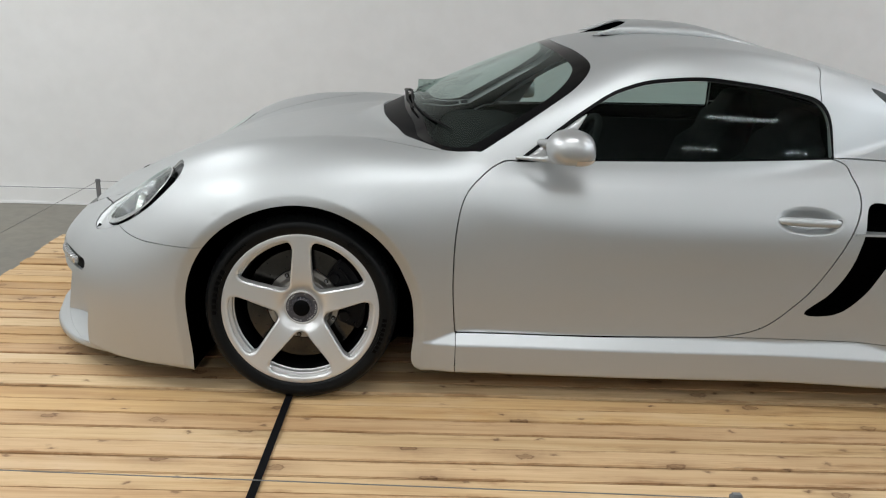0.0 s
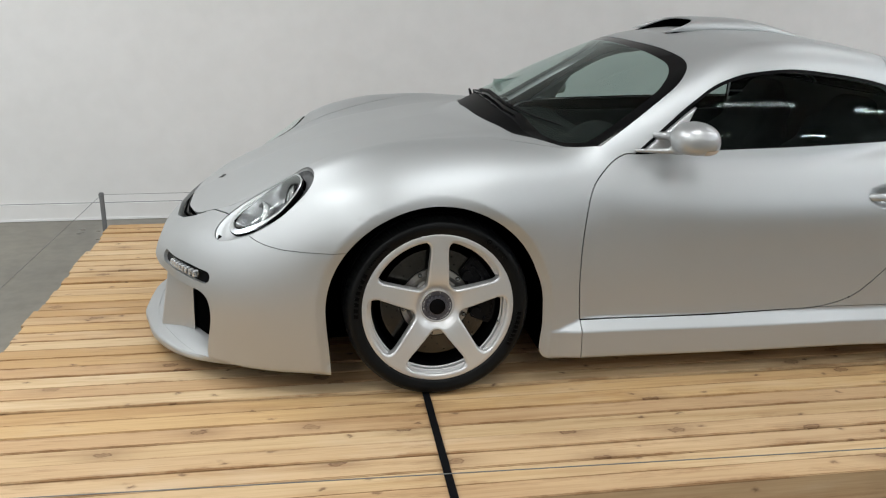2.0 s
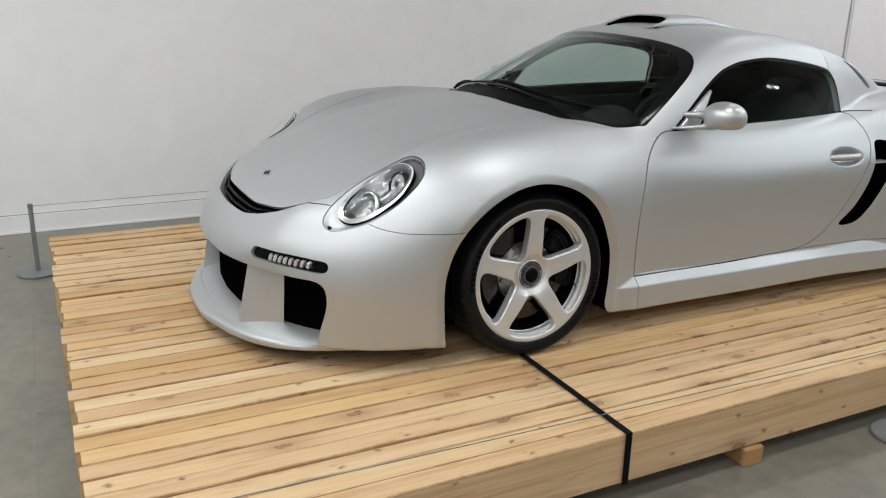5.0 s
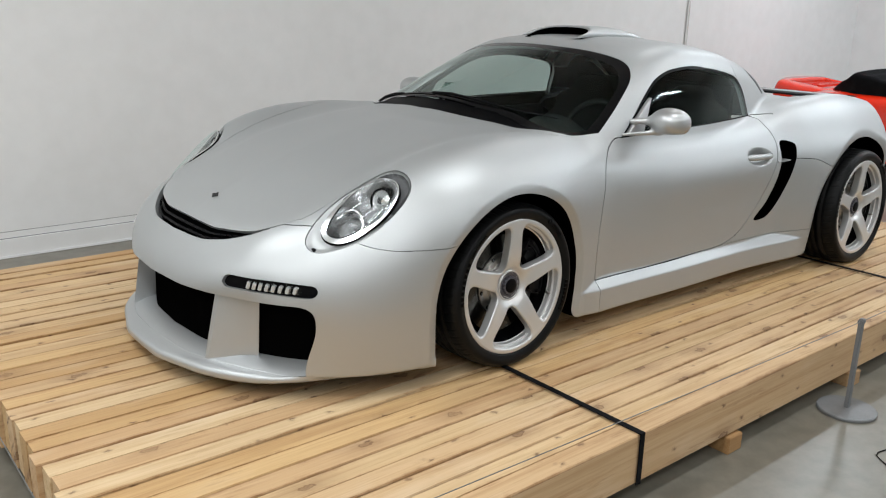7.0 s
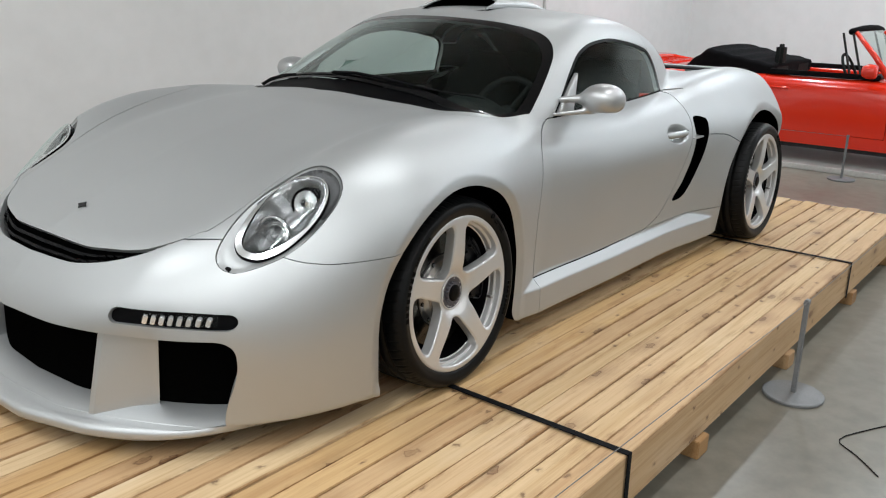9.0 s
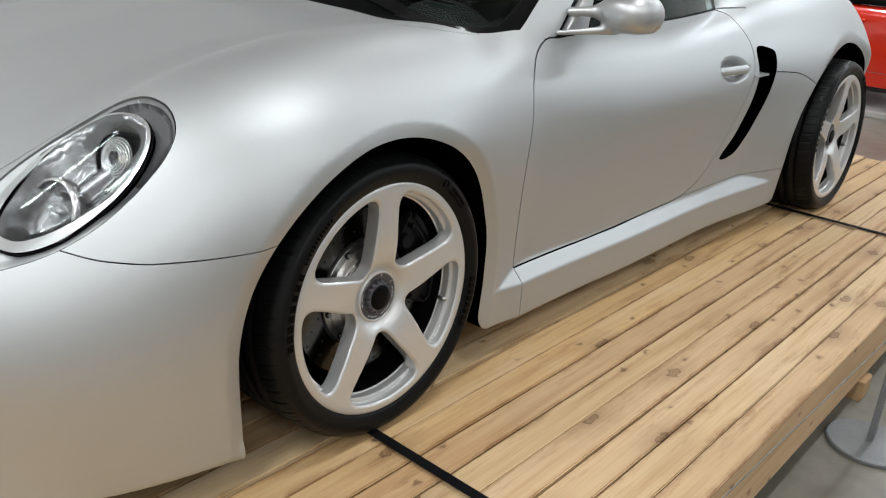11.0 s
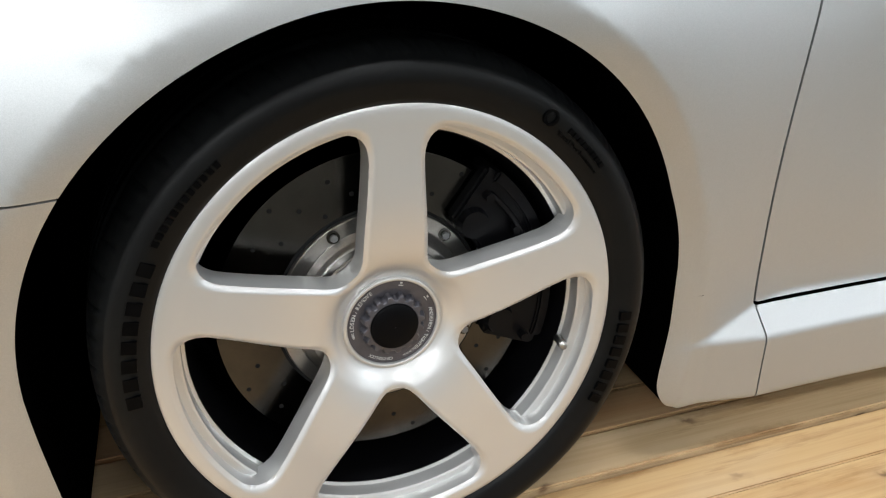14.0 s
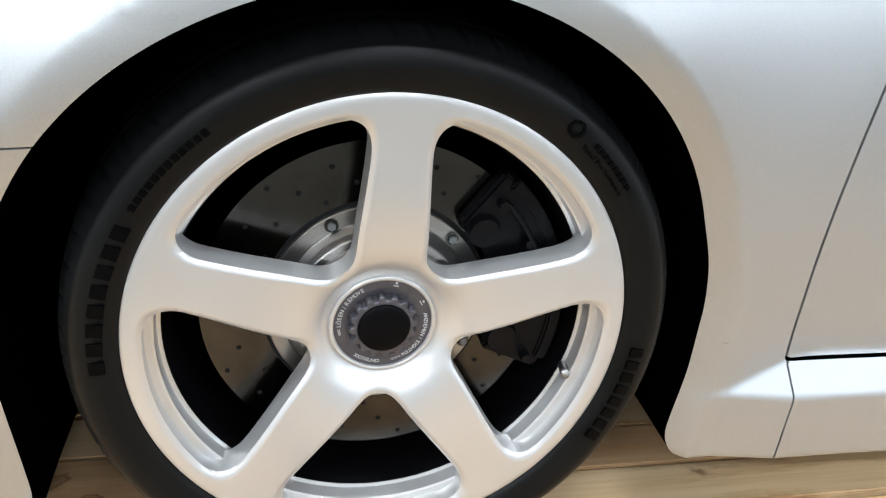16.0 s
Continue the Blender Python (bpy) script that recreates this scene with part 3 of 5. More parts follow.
NOSE = lanes((0.10, 0.30, 0.43, 0.53, 0.66), (
    curve((0, -1.105), (0.2, -1.09), (0.35, -1.045), (0.48, -0.985), (0.6, -0.91), (0.70, -0.825), (0.79, -0.70), (0.868, -0.57), (0.96, -0.4), (1.10, -0.1)),
    curve((0, -1.10), (0.2, -1.085), (0.35, -1.04), (0.48, -0.98), (0.6, -0.915), (0.735, -0.805), (0.808, -0.71), (0.885, -0.58), (0.98, -0.4), (1.12, -0.1)),
    curve((0, -1.095), (0.2, -1.08), (0.35, -1.04), (0.48, -0.985), (0.6, -0.92), (0.745, -0.80), (0.818, -0.70), (0.895, -0.57), (0.99, -0.4), (1.13, -0.1)),
    curve((0, -1.045), (0.2, -1.03), (0.35, -0.99), (0.48, -0.945), (0.6, -0.885), (0.72, -0.79), (0.81, -0.67), (0.888, -0.55), (0.98, -0.38), (1.12, -0.1)),
    curve((0, -0.95), (0.2, -0.94), (0.35, -0.91), (0.48, -0.86), (0.6, -0.80), (0.70, -0.71), (0.79, -0.60), (0.873, -0.48), (0.97, -0.3), (1.10, -0.1))))
LIP = curve((0, -1.163), (0.12, -1.16), (0.28, -1.118), (0.38, -1.085), (0.54, -0.99), (0.67, -0.86), (0.752, -0.715), (0.828, -0.54), (0.888, -0.36), (0.94, -0.1))

ROOF_Z = curve((-1.3, 0.0), (-0.3, 0.62), (-0.1, 0.75), (0.05, 0.84), (0.15, 0.888), (0.35, 0.985), (0.55, 1.075), (0.75, 1.155), (0.9, 1.206), (1.05, 1.236), (1.25, 1.252), (1.45, 1.248), (1.7, 1.218), (1.95, 1.16), (2.2, 1.085), (2.5, 0.97), (2.75, 0.86), (3.0, 0.7))
CAB_W = curve((0.3, 0.775), (0.95, 0.772), (1.3, 0.772), (1.6, 0.75), (1.85, 0.71), (2.1, 0.63), (2.35, 0.52), (2.6, 0.40))


ARCH_R = curve((0, 0.3815), (9, 0.3760), (20, 0.3680), (45, 0.3655), (70, 0.367), (90, 0.3695), (110, 0.3745), (135, 0.385), (150, 0.391), (165, 0.396), (180, 0.399))


def arch_front(x, z, corner=False):
    """Signed distance to the front wheel opening: negative inside."""
    up = np.hypot(x, z - 0.33) - ARCH_R(np.degrees(np.arctan2(np.maximum(z - 0.33, 0), x)))
    f = np.where(z > 0.33, up, np.maximum(x - 0.3815 - 0.003 * step(0.33 - z, -0.02, 0.09) + 0.009 * step(0.33 - z, 0.08, 0.20), -0.399 + 0.013 * step(0.33 - z, 0.0, 0.25) - x))
    if not corner:
        return f
    return np.where(x > 0, smin(f, z - 0.092 + 0.12 * step(x, 0.42, 0.50), 0.06), f)


def arch_rear(x, z):
    up = np.hypot(x - AXLE, np.maximum(z - 0.335, 0)) - 0.392
    return up


def blade_top(x, y):
    """Height of the splitter's upper face."""
    return np.minimum(0.087 + 0.34 * (x - LIP(y)), 0.128) + 0.03 * step(y, 0.6, 0.86)


def body(p):
    x, y, z = p[:, 0], across(p[:, 1]), p[:, 2]
    lip_in = 0.016 * smax(1 - arch_front(x, z) / 0.034, 0 * x, 0.12) + 0.024 * smax(1 - arch_rear(x, z) / 0.042, 0 * x, 0.2)
    top = (z - TOP(x, y)) / (1 + 0.25 * step(-x, 0.2, 0.9))
    side = y - WIDTH(x, z) + lip_in
    nose = (NOSE(y, z) - x) * (0.95 - 0.5 * step(y, 0.5, 0.88))
    tail = x - (3.33 - 0.25 * (y / 0.9) ** 3 - 0.3 * (z - 0.55) ** 2)
    low = 0.088 + 0.010 * step(x, 0.2, 0.4) - z
    f = smax(top, side, 0.16)
    f = smax(f, nose, 0.11)
    f = smax(f, tail, 0.12)
    f = smax(f, low, 0.02)
    # splitter blade under the nose
    blade = smax((LIP(y) - x) * (0.95 - 0.5 * step(y, 0.5, 0.88)), np.maximum(z - blade_top(x, y), 0.056 + 0.028 * step(y, 0.5, 0.84) - z), 0.012)
    blade = smax(blade, x + 0.15, 0.02)
    blade = smax(blade, y - 0.896 - 0.02 * step(z, 0.06, 0.12) + lip_in, 0.01)
    f = smin(f, blade, 0.008)
    # sill blade along the flank
    ledge = 0.866 + 0.013 * np.clip((x - 0.445) / 0.085, 0, 1) + 0.014 * step(x, 0.6, 1.2) + 0.04 * step(x, 1.6, 2.2)
    sill = smax((z - 0.203) * 0.72 + (y - ledge) * 0.69, y - ledge, 0.005)
    sill = smax(sill, 0.097 - z, 0.012)
    sill = np.maximum(sill, 0.36 - x) + lip_in
    sill = smax(sill, x - 2.16 - 0.15 * (0.3 - z), 0.02)
    return smin(f, sill, 0.006)


def cabin(p):
    x, y, z = p[:, 0], across(p[:, 1]), p[:, 2]
    front = 1 - step(x, 0.95, 1.6)
    shift = (0.30 * (y / 0.7) ** 2) * front
    top = (z - ROOF_Z(x - shift) + 0.048 * (y / 0.65) ** 2) * 0.92
    dz = z - 0.85
    side = y - CAB_W(x) + 0.28 * dz + 0.5 * np.maximum(dz, 0) ** 2
    f = smax(top, side, 0.09)
    return smax(f, 0.6 - z, 0.01)


def coupe(p):
    return smin(body(p), cabin(p), 0.018)


skin = skin_of(coupe, (-1.25, 1.1, 0.03), (3.45, 1.1, 1.32), 0.0105, mirrored=MID)


def eased(sk, region, turns):
    """The same skin with its shading evened out where region < 0."""
    e = np.concatenate([sk.f[:, [0, 1]], sk.f[:, [1, 2]], sk.f[:, [2, 0]]])
    free = (region(sk.v) < 0)[:, None]
    count = np.bincount(e[:, 0], minlength=len(sk.v))[:, None] + 1e-9
    n = sk.n.copy()
    for _ in range(turns):
        mean = np.stack([np.bincount(e[:, 0], n[e[:, 1], k], len(sk.v)) for k in range(3)], 1) / count
        n = np.where(free, mean, n)
    return Skin(sk.v, n / (np.linalg.norm(n, axis=1)[:, None] + 1e-12), sk.f)


def front_wing(p):
    x, y, z = p[:, 0], across(p[:, 1]), p[:, 2]
    f = np.maximum(np.maximum(-0.95 - x, x - 0.62), np.maximum(0.50 - y, 0.30 - z))
    return np.maximum(f, 0.056 - arch_front(x, z))


skin = eased(skin, front_wing, 70)
under = skin_of(lambda p: coupe(p) + 0.016, (-1.25, 1.1, 0.03), (3.45, 1.1, 1.32), 0.024, mirrored=MID)
# finer cells along the near sill, whose creases are sharp
fine_zone = lambda p: np.maximum(np.maximum(np.maximum(0.30 - p[:, 0], p[:, 0] - 2.33), np.maximum(p[:, 1] + 0.785, p[:, 2] - 0.285)), 0.075 - p[:, 2])
fine_sill = skin_of(coupe, (0.27, -0.98, 0.06), (2.36, -0.75, 0.31), 0.0048, 0.0008)

# ---- the silver coupe: panels and parts ----
car = thing("sports_coupe", (0, 0, 0), "satin silver mid-engined sports coupe parked on the timber platform", "car")
GAP = 0.0019
CHROME = material("chrome", (0.78, 0.78, 0.79), 0.12, 1.0)
DARK_CHROME = mottled("bright_reflector", (0.17, 0.175, 0.18), (0.27, 0.275, 0.28), 20, 0.24, 0.95)
FRIT = material("black_glass_border", (0.004, 0.004, 0.0045), 0.12, Specular_IOR_Level=0.14)
GRILLE = mottled("black_grille_mesh", (0.0008, 0.0008, 0.0008), (0.002, 0.002, 0.002), 300, 0.9, Specular_IOR_Level=0.0)
INDICATOR = material("frosted_indicator", (0.62, 0.52, 0.42), 0.25)
BEZEL = material("bright_lamp_bezel", (0.80, 0.81, 0.82), 0.2, 0.9)
LAMP_FRAME = material("grey_ribbed_plastic", (0.08, 0.082, 0.085), 0.45, 0.1)
ns, ls, b = nodes_of(LAMP_FRAME)
tc, wv = ns.new("ShaderNodeTexCoord"), ns.new("ShaderNodeTexWave")
wv.inputs["Scale"].default_value = 110.0
ls.new(tc.outputs["Object"], wv.inputs["Vector"])
bump(LAMP_FRAME, wv.outputs[0], 0.3, 0.0006)
ls.new(ramp(LAMP_FRAME, wv.outputs[0], [(0.3, (0.055, 0.057, 0.06)), (0.7, (0.085, 0.087, 0.09))]).outputs[0], b.inputs["Base Color"])
LED = material("clear_led_block", (0.78, 0.79, 0.80), 0.15, 0.75)

WIN_TOP = curve((0.70, 0.828), (0.723, 0.845), (0.828, 0.925), (0.944, 1.009), (1.08, 1.086), (1.196, 1.116), (1.352, 1.127), (1.51, 1.113), (1.672, 1.088), (1.80, 1.056), (1.9, 1.02))
DOOR = polygon(spline_loop([(0.676, 0.838), (0.599, 0.786), (0.546, 0.72), (0.522, 0.60), (0.517, 0.434), (0.5225, 0.32), (0.527, 0.262), (0.5290, 0.2425), (0.5302, 0.2397), (0.533, 0.2389), (0.56, 0.2387), (0.70, 0.2387), (0.917, 0.239), (1.30, 0.245), (1.473, 0.253), (1.605, 0.293), (1.70, 0.38), (1.765, 0.47), (1.832, 0.621), (1.872, 0.74), (1.858, 0.82), (1.813, 0.866), (1.5, 0.862), (1.0, 0.85), (0.75, 0.842)], 6))
INTAKE = polygon(spline_loop([(1.902, 0.742), (2.0, 0.735), (2.012, 0.70), (1.991, 0.615), (1.962, 0.515), (1.918, 0.422), (1.842, 0.352), (1.735, 0.35), (1.81, 0.43), (1.857, 0.52), (1.882, 0.635)], 6))
VENT = polygon(spline_loop([(2.0, 1.09), (2.05, 1.08), (2.15, 1.02), (2.235, 0.955), (2.19, 0.955), (2.09, 1.015)], 5))
HOOD_FRONT = curve((0, -0.940), (0.2, -0.930), (0.28, -0.912), (0.40, -0.872), (0.46, -0.83), (0.50, -0.785), (0.53, -0.74), (0.56, -0.80), (0.62, -1.0))
GRILLE_FRONT = curve((0, -0.997), (0.2, -0.980), (0.30, -0.948), (0.38, -0.905), (0.44, -0.86), (0.485, -0.81), (0.51, -0.78))
HOOD_REAR = curve((0, 0.215), (0.2, 0.235), (0.3, 0.258), (0.42, 0.30), (0.55, 0.345), (0.64, 0.40), (0.70, 0.49), (0.74, 0.60))
BUMPER_SEAM = curve((-0.86, 0.605), (-0.80, 0.607), (-0.72, 0.613), (-0.65, 0.575), (-0.60, 0.558), (-0.53, 0.550), (-0.3, 0.549))
SCREEN_TOP = curve((0, 0.905), (0.144, 0.915), (0.383, 0.965), (0.50, 0.988), (0.58, 0.995))
SCREEN_SIDE = curve((0.45, 0.752), (0.59, 0.742), (0.681, 0.722), (0.795, 0.688), (0.922, 0.640), (1.05, 0.585))
LAMP_C, LAMP_A, LAMP_B, LAMP_N = (np.array(v) for v in ((-0.59, 0.68, 0.67), (0.8476, 0.1868, 0.4966), (0.0532, 0.9013, -0.4298), (-0.5279, 0.3907, 0.7541)))
LENS = polygon(spline_loop([(0.15, -0.037), (0.168, 0.012), (0.144, 0.057), (0.084, 0.088), (0.0, 0.101), (-0.081, 0.097), (-0.143, 0.068), (-0.168, 0.018), (-0.152, -0.026), (-0.105, -0.060), (-0.027, -0.09), (0.055, -0.10), (0.115, -0.077)], 6))
POCKET = polygon(spline_loop([(0.192, -0.04), (0.210, 0.010), (0.190, 0.060), (0.142, 0.092), (0.072, 0.108), (-0.011, 0.115), (-0.087, 0.107), (-0.154, 0.084), (-0.210, 0.05), (-0.228, 0.008), (-0.21, -0.032), (-0.15, -0.067), (-0.06, -0.101), (0.042, -0.112), (0.136, -0.085)], 6))


def xyz(p):
    return p[:, 0], across(p[:, 1]), p[:, 2]


def on_lamp(outline):
    def f(p):
        q = np.stack(xyz(p), 1) - LAMP_C
        return np.maximum(outline(q @ LAMP_A, q @ LAMP_B), np.abs(q @ LAMP_N) - 0.10)
    return f


def window(p):
    x, y, z = xyz(p)
    f = smax((z - WIN_TOP(x)) * 0.8, x - 1.822 - 0.06 * (0.95 - z), 0.07)
    f = np.maximum(f, 0.846 + 0.02 * (x - 0.9) - z)
    return np.maximum(np.maximum(f, 0.5 - y), 0.6 - x)


def screen(p):
    x, y, z = xyz(p)
    f = smax(y - SCREEN_SIDE(x), (x - SCREEN_TOP(y)) * 0.95, 0.11)
    f = np.maximum(f, (HOOD_REAR(y) - x) * 0.8)
    return np.maximum(f, 0.80 - z)


def hood(p):
    x, y, z = xyz(p)
    f = np.maximum(HOOD_FRONT(y) - x, x - HOOD_REAR(y))
    side = y - curve((-1.0, 0.46), (-0.80, 0.492), (-0.745, 0.529), (-0.66, 0.546), (-0.3, 0.575), (0.0, 0.612), (0.2, 0.655), (0.36, 0.690), (0.48, 0.700), (0.55, 0.70))(x)
    return np.maximum(np.maximum(f, side), 0.45 - z)


def front_grille(p):
    x, y, z = xyz(p)
    f = np.maximum(GRILLE_FRONT(y) - x, x - HOOD_FRONT(y))
    return np.maximum(np.maximum(f, y - 0.50), 0.40 - z)


def bumper(p):
    x, y, z = xyz(p)
    return np.maximum(z - BUMPER_SEAM(x), x + 0.2)


def mouth(p):
    """The air openings low in the nose."""
    x, y, z = xyz(p)
    f = smax(y - 0.733 + 0.038 * step(z, 0.30, 0.10), z - 0.362, 0.05)
    return np.maximum(np.maximum(f, blade_top(x, y) + 0.001 - z), x + 0.62)


def lamp_slot(p):
    x, y, z = xyz(p)
    dy = np.maximum(np.abs(y - 0.582) - 0.133, 0)
    f = np.hypot(dy, z - 0.421 + 0.006 * step(y, 0.6, 0.75)) - 0.0225
    return np.maximum(f, x + 0.6)


def sill_panel(p):
    x, y, z = xyz(p)
    return np.maximum(np.maximum(z - 0.2385 - 0.012 * step(x, 1.0, 1.5), 0.531 - x), np.maximum(x - 2.3, 0.6 - y))


def grip(p):
    x, y, z = xyz(p)
    u, w = x - 1.703, z - 0.683 + 0.02 * (x - 1.703)
    return np.maximum((np.sqrt((u / 0.118) ** 2 + (np.abs(w) / 0.047) ** 2 + 1e-9) - 1) * 0.045, 0.6 - y)


def arches(p):
    return np.minimum(arch_front(p[:, 0], p[:, 2], True), arch_rear(p[:, 0], p[:, 2]))


def door(p):
    x, y, z = xyz(p)
    return np.maximum(DOOR(x, z), 0.6 - y)


def intake(p):
    x, y, z = xyz(p)
    return np.maximum(INTAKE(x, z), 0.6 - y)


def panel(rest, f, gap=GAP):
    """Takes the piece inside f out of the rest, with a gap between the two."""
    out, ins = rest.split(f)
    return out.split(lambda p: f(p) - gap)[0], ins.split(lambda p: -f(p) - gap)[0]


def seam(rest, f, where):
    """Opens a thin joint along f = 0 inside the region where < 0."""
    far, near = rest.split(where)
    a, c = near.split(f)
    a, c = a.split(lambda p: f(p) - GAP)[0], c.split(lambda p: -f(p) - GAP)[0]
    return joined(far, a, c)


def joined(*skins):
    n = np.cumsum([0] + [len(s.v) for s in skins])
    return Skin(np.concatenate([s.v for s in skins]), np.concatenate([s.n for s in skins]), np.concatenate([s.f + k for s, k in zip(skins, n)]))


rest, wells = joined(skin.split(fine_zone)[0], fine_sill.split(fine_zone)[1]).split(arches)
whole = rest
bare = lambda p: np.minimum(np.minimum(np.abs(fine_zone(p)), np.abs(arches(p))), np.abs(intake(p)))
rest, screen_skin = rest.split(screen)
rest, window_skin = rest.split(window)
rest, pocket_skin = panel(rest, on_lamp(POCKET), 0.0012)
rest, hood_skin = panel(rest, hood, 0.0013)
rest, grille_skin = rest.split(front_grille)
rest, bumper_skin = panel(rest, bumper, 0.0012)
bumper_skin, mouth_skin = bumper_skin.split(mouth)
grilled, level = mouth_skin.split(lambda v: 0.5 - mouth_skin.n[:, 2])
bumper_skin = joined(bumper_skin, level)
mouth_skin = grilled
bumper_skin, slot_skin = bumper_skin.split(lamp_slot)
rest, door_skin = panel(rest, door, 0.0021)
rest, intake_skin = rest.split(intake)
rest, sill_skin = panel(rest, sill_panel, 0.0013)
rest, vent_skin = rest.split(lambda p: np.maximum(VENT(p[:, 0], p[:, 2]), 0.4 - across(p[:, 1])))
for s in (-1, 1):
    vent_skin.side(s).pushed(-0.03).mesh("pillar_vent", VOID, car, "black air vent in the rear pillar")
door_skin, grip_skin = door_skin.split(grip)
rest = seam(rest, lambda p: p[:, 2] - curve((1.9, 0.652), (2.0, 0.654), (2.12, 0.646), (2.3, 0.585))(p[:, 0]), lambda p: np.maximum(np.abs(p[:, 0] - 2.125) - 0.16, np.abs(p[:, 2] - 0.62) - 0.08))
rest = seam(rest, lambda p: p[:, 0] - 1.782 - 0.05 * step(p[:, 2], 1.1, 1.22), lambda p: np.maximum(np.abs(p[:, 0] - 1.80) - 0.10, 1.04 - p[:, 2]))
rest = seam(rest, lambda p: p[:, 2] - 0.868 - 0.02 * (p[:, 0] - 1.82), lambda p: np.maximum(np.maximum(np.abs(p[:, 0] - 1.905) - 0.085, np.abs(p[:, 2] - 0.87) - 0.03), 0.5 - across(p[:, 1])))

# downward faces coloured black, to deepen the shade on the timbers below
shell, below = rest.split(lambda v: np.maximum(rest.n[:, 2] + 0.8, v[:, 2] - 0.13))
below.mesh("underside", VOID, car, "underside of the body, coloured black for the shade below")
shell.edged(0.03, lambda p: np.minimum(bare(p), np.where(p[:, 2] < 0.14, 0, 1))).mesh("body_shell", PAINT, car)
hood_ob = hood_skin.edged(0.012).mesh("hood", PAINT, car)
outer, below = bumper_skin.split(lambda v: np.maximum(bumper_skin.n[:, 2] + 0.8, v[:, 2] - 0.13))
below.mesh("splitter_underside", VOID, car, "underside of the front splitter, coloured black for the shade below")
bumper_ob = outer.edged(0.07, lambda p: np.minimum(bare(p), np.where(p[:, 2] < 0.085, 0, 1))).mesh("front_bumper", PAINT, car)
for s in (-1, 1):
    door_ob = door_skin.side(s).edged(0.012).mesh("door", PAINT, car)
    sill_skin.side(s).edged(0.012, bare).mesh("sill", PAINT, car)
    # sunk grip with a bar across and a lock
    sunk = grip_skin.side(s)
    q = sunk.v.copy()
    depth = 0.032 * step(-grip(q), 0.002, 0.026)
    sunk.reshaped(-depth).mesh("grip_recess", PAINT, door_ob)
    far = 2 * MID * (s > 0)
    bm = tube([(1.592 + 0.222 * k / 12, far + s * (0.8785 - 0.02 * abs(k / 6 - 1) ** 6 + 0.0008 * k), 0.683 - 0.004 * k / 12) for k in range(13)], [0.003] + [0.0135 + 0.002 * math.sin(math.pi * k / 12) for k in range(1, 12)] + [0.006], n=12)
    handle = part("door_handle", bm, PAINT, door_ob, smooth=True)
    part("lock", rod((1.797, far + s * 0.880, 0.686), (1.797, far + s * 0.889, 0.686), 0.009, n=20), GREY_METAL, door_ob)
    # intake walls and back coloured black, standing in for the shade inside
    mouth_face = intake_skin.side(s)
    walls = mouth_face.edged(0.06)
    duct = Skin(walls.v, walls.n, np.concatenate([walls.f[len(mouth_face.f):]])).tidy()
    joined(mouth_face.pushed(-0.058), duct).mesh("air_intake", VOID, car, "air intake behind the door, its inside coloured black for shade")
    part("intake_blade", box(1.85, 1.965, far + s * 0.885 - 0.02, far + s * 0.885 + 0.02, 0.6435, 0.6505), PAINT, car)
# dark backing behind the joints
back = under
for f in (lambda p: arches(p) - 0.03, screen, window, on_lamp(POCKET), front_grille, mouth, lamp_slot, intake, grip, lambda p: np.maximum(VENT(p[:, 0], p[:, 2]), 0.4 - across(p[:, 1]))):
    back = back.split(f)[0]
back.mesh("inner_shell", VOID, car)

# wheel wells: the openings' outlines drawn inwards, closed by a disc, shade put in as near-black colour
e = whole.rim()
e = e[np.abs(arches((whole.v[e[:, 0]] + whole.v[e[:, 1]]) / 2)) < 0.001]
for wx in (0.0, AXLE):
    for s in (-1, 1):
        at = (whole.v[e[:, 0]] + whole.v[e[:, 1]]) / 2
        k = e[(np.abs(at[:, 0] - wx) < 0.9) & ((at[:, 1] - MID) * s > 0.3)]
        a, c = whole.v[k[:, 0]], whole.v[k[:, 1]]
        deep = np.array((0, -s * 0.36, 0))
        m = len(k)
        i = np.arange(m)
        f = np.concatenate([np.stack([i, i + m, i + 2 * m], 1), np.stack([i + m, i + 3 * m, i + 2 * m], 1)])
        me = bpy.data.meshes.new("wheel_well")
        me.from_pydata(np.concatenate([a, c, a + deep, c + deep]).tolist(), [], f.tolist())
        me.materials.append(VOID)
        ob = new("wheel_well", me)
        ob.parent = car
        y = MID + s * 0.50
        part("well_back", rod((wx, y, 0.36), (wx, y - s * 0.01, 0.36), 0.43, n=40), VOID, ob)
# unseen black slab added to keep light from under the car
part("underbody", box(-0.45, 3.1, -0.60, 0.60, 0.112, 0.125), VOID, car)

# glazing: black border with the pane inside
cowl_edge = lambda p: HOOD_REAR(across(p[:, 1])) + 0.085 * np.clip(1 - (across(p[:, 1]) / 0.72) ** 2, 0, 1) - p[:, 0]
cowl, glazed = screen_skin.split(cowl_edge)
cowl.pushed(-0.006).edged(0.02).mesh("cowl", BLACK, car, "black plastic cowl below the windscreen")
frit, pane = glazed.split(lambda p: np.maximum(screen(p), cowl_edge(p)) + 0.036 + 0.02 * step(p[:, 0], 0.8, 0.95))
ws = frit.pushed(-0.002).mesh("windscreen_border", FRIT, car, "glossy black windscreen border")
pane.pushed(-0.002).mesh("windscreen", GLASS, car, "tinted curved windscreen glass").visible_shadow = False
for s in (-1, 1):
    seal, pane = window_skin.side(s).split(lambda p: window(p) + 0.007 + 0.003 * step(p[:, 2], 0.87, 0.95))
    seal.pushed(-0.001).mesh("window_seal", BLACK, car, "black rubber window seal")
    pane.pushed(-0.005).mesh("side_window", SIDE_GLASS, car, "dark tinted side window glass").visible_shadow = False

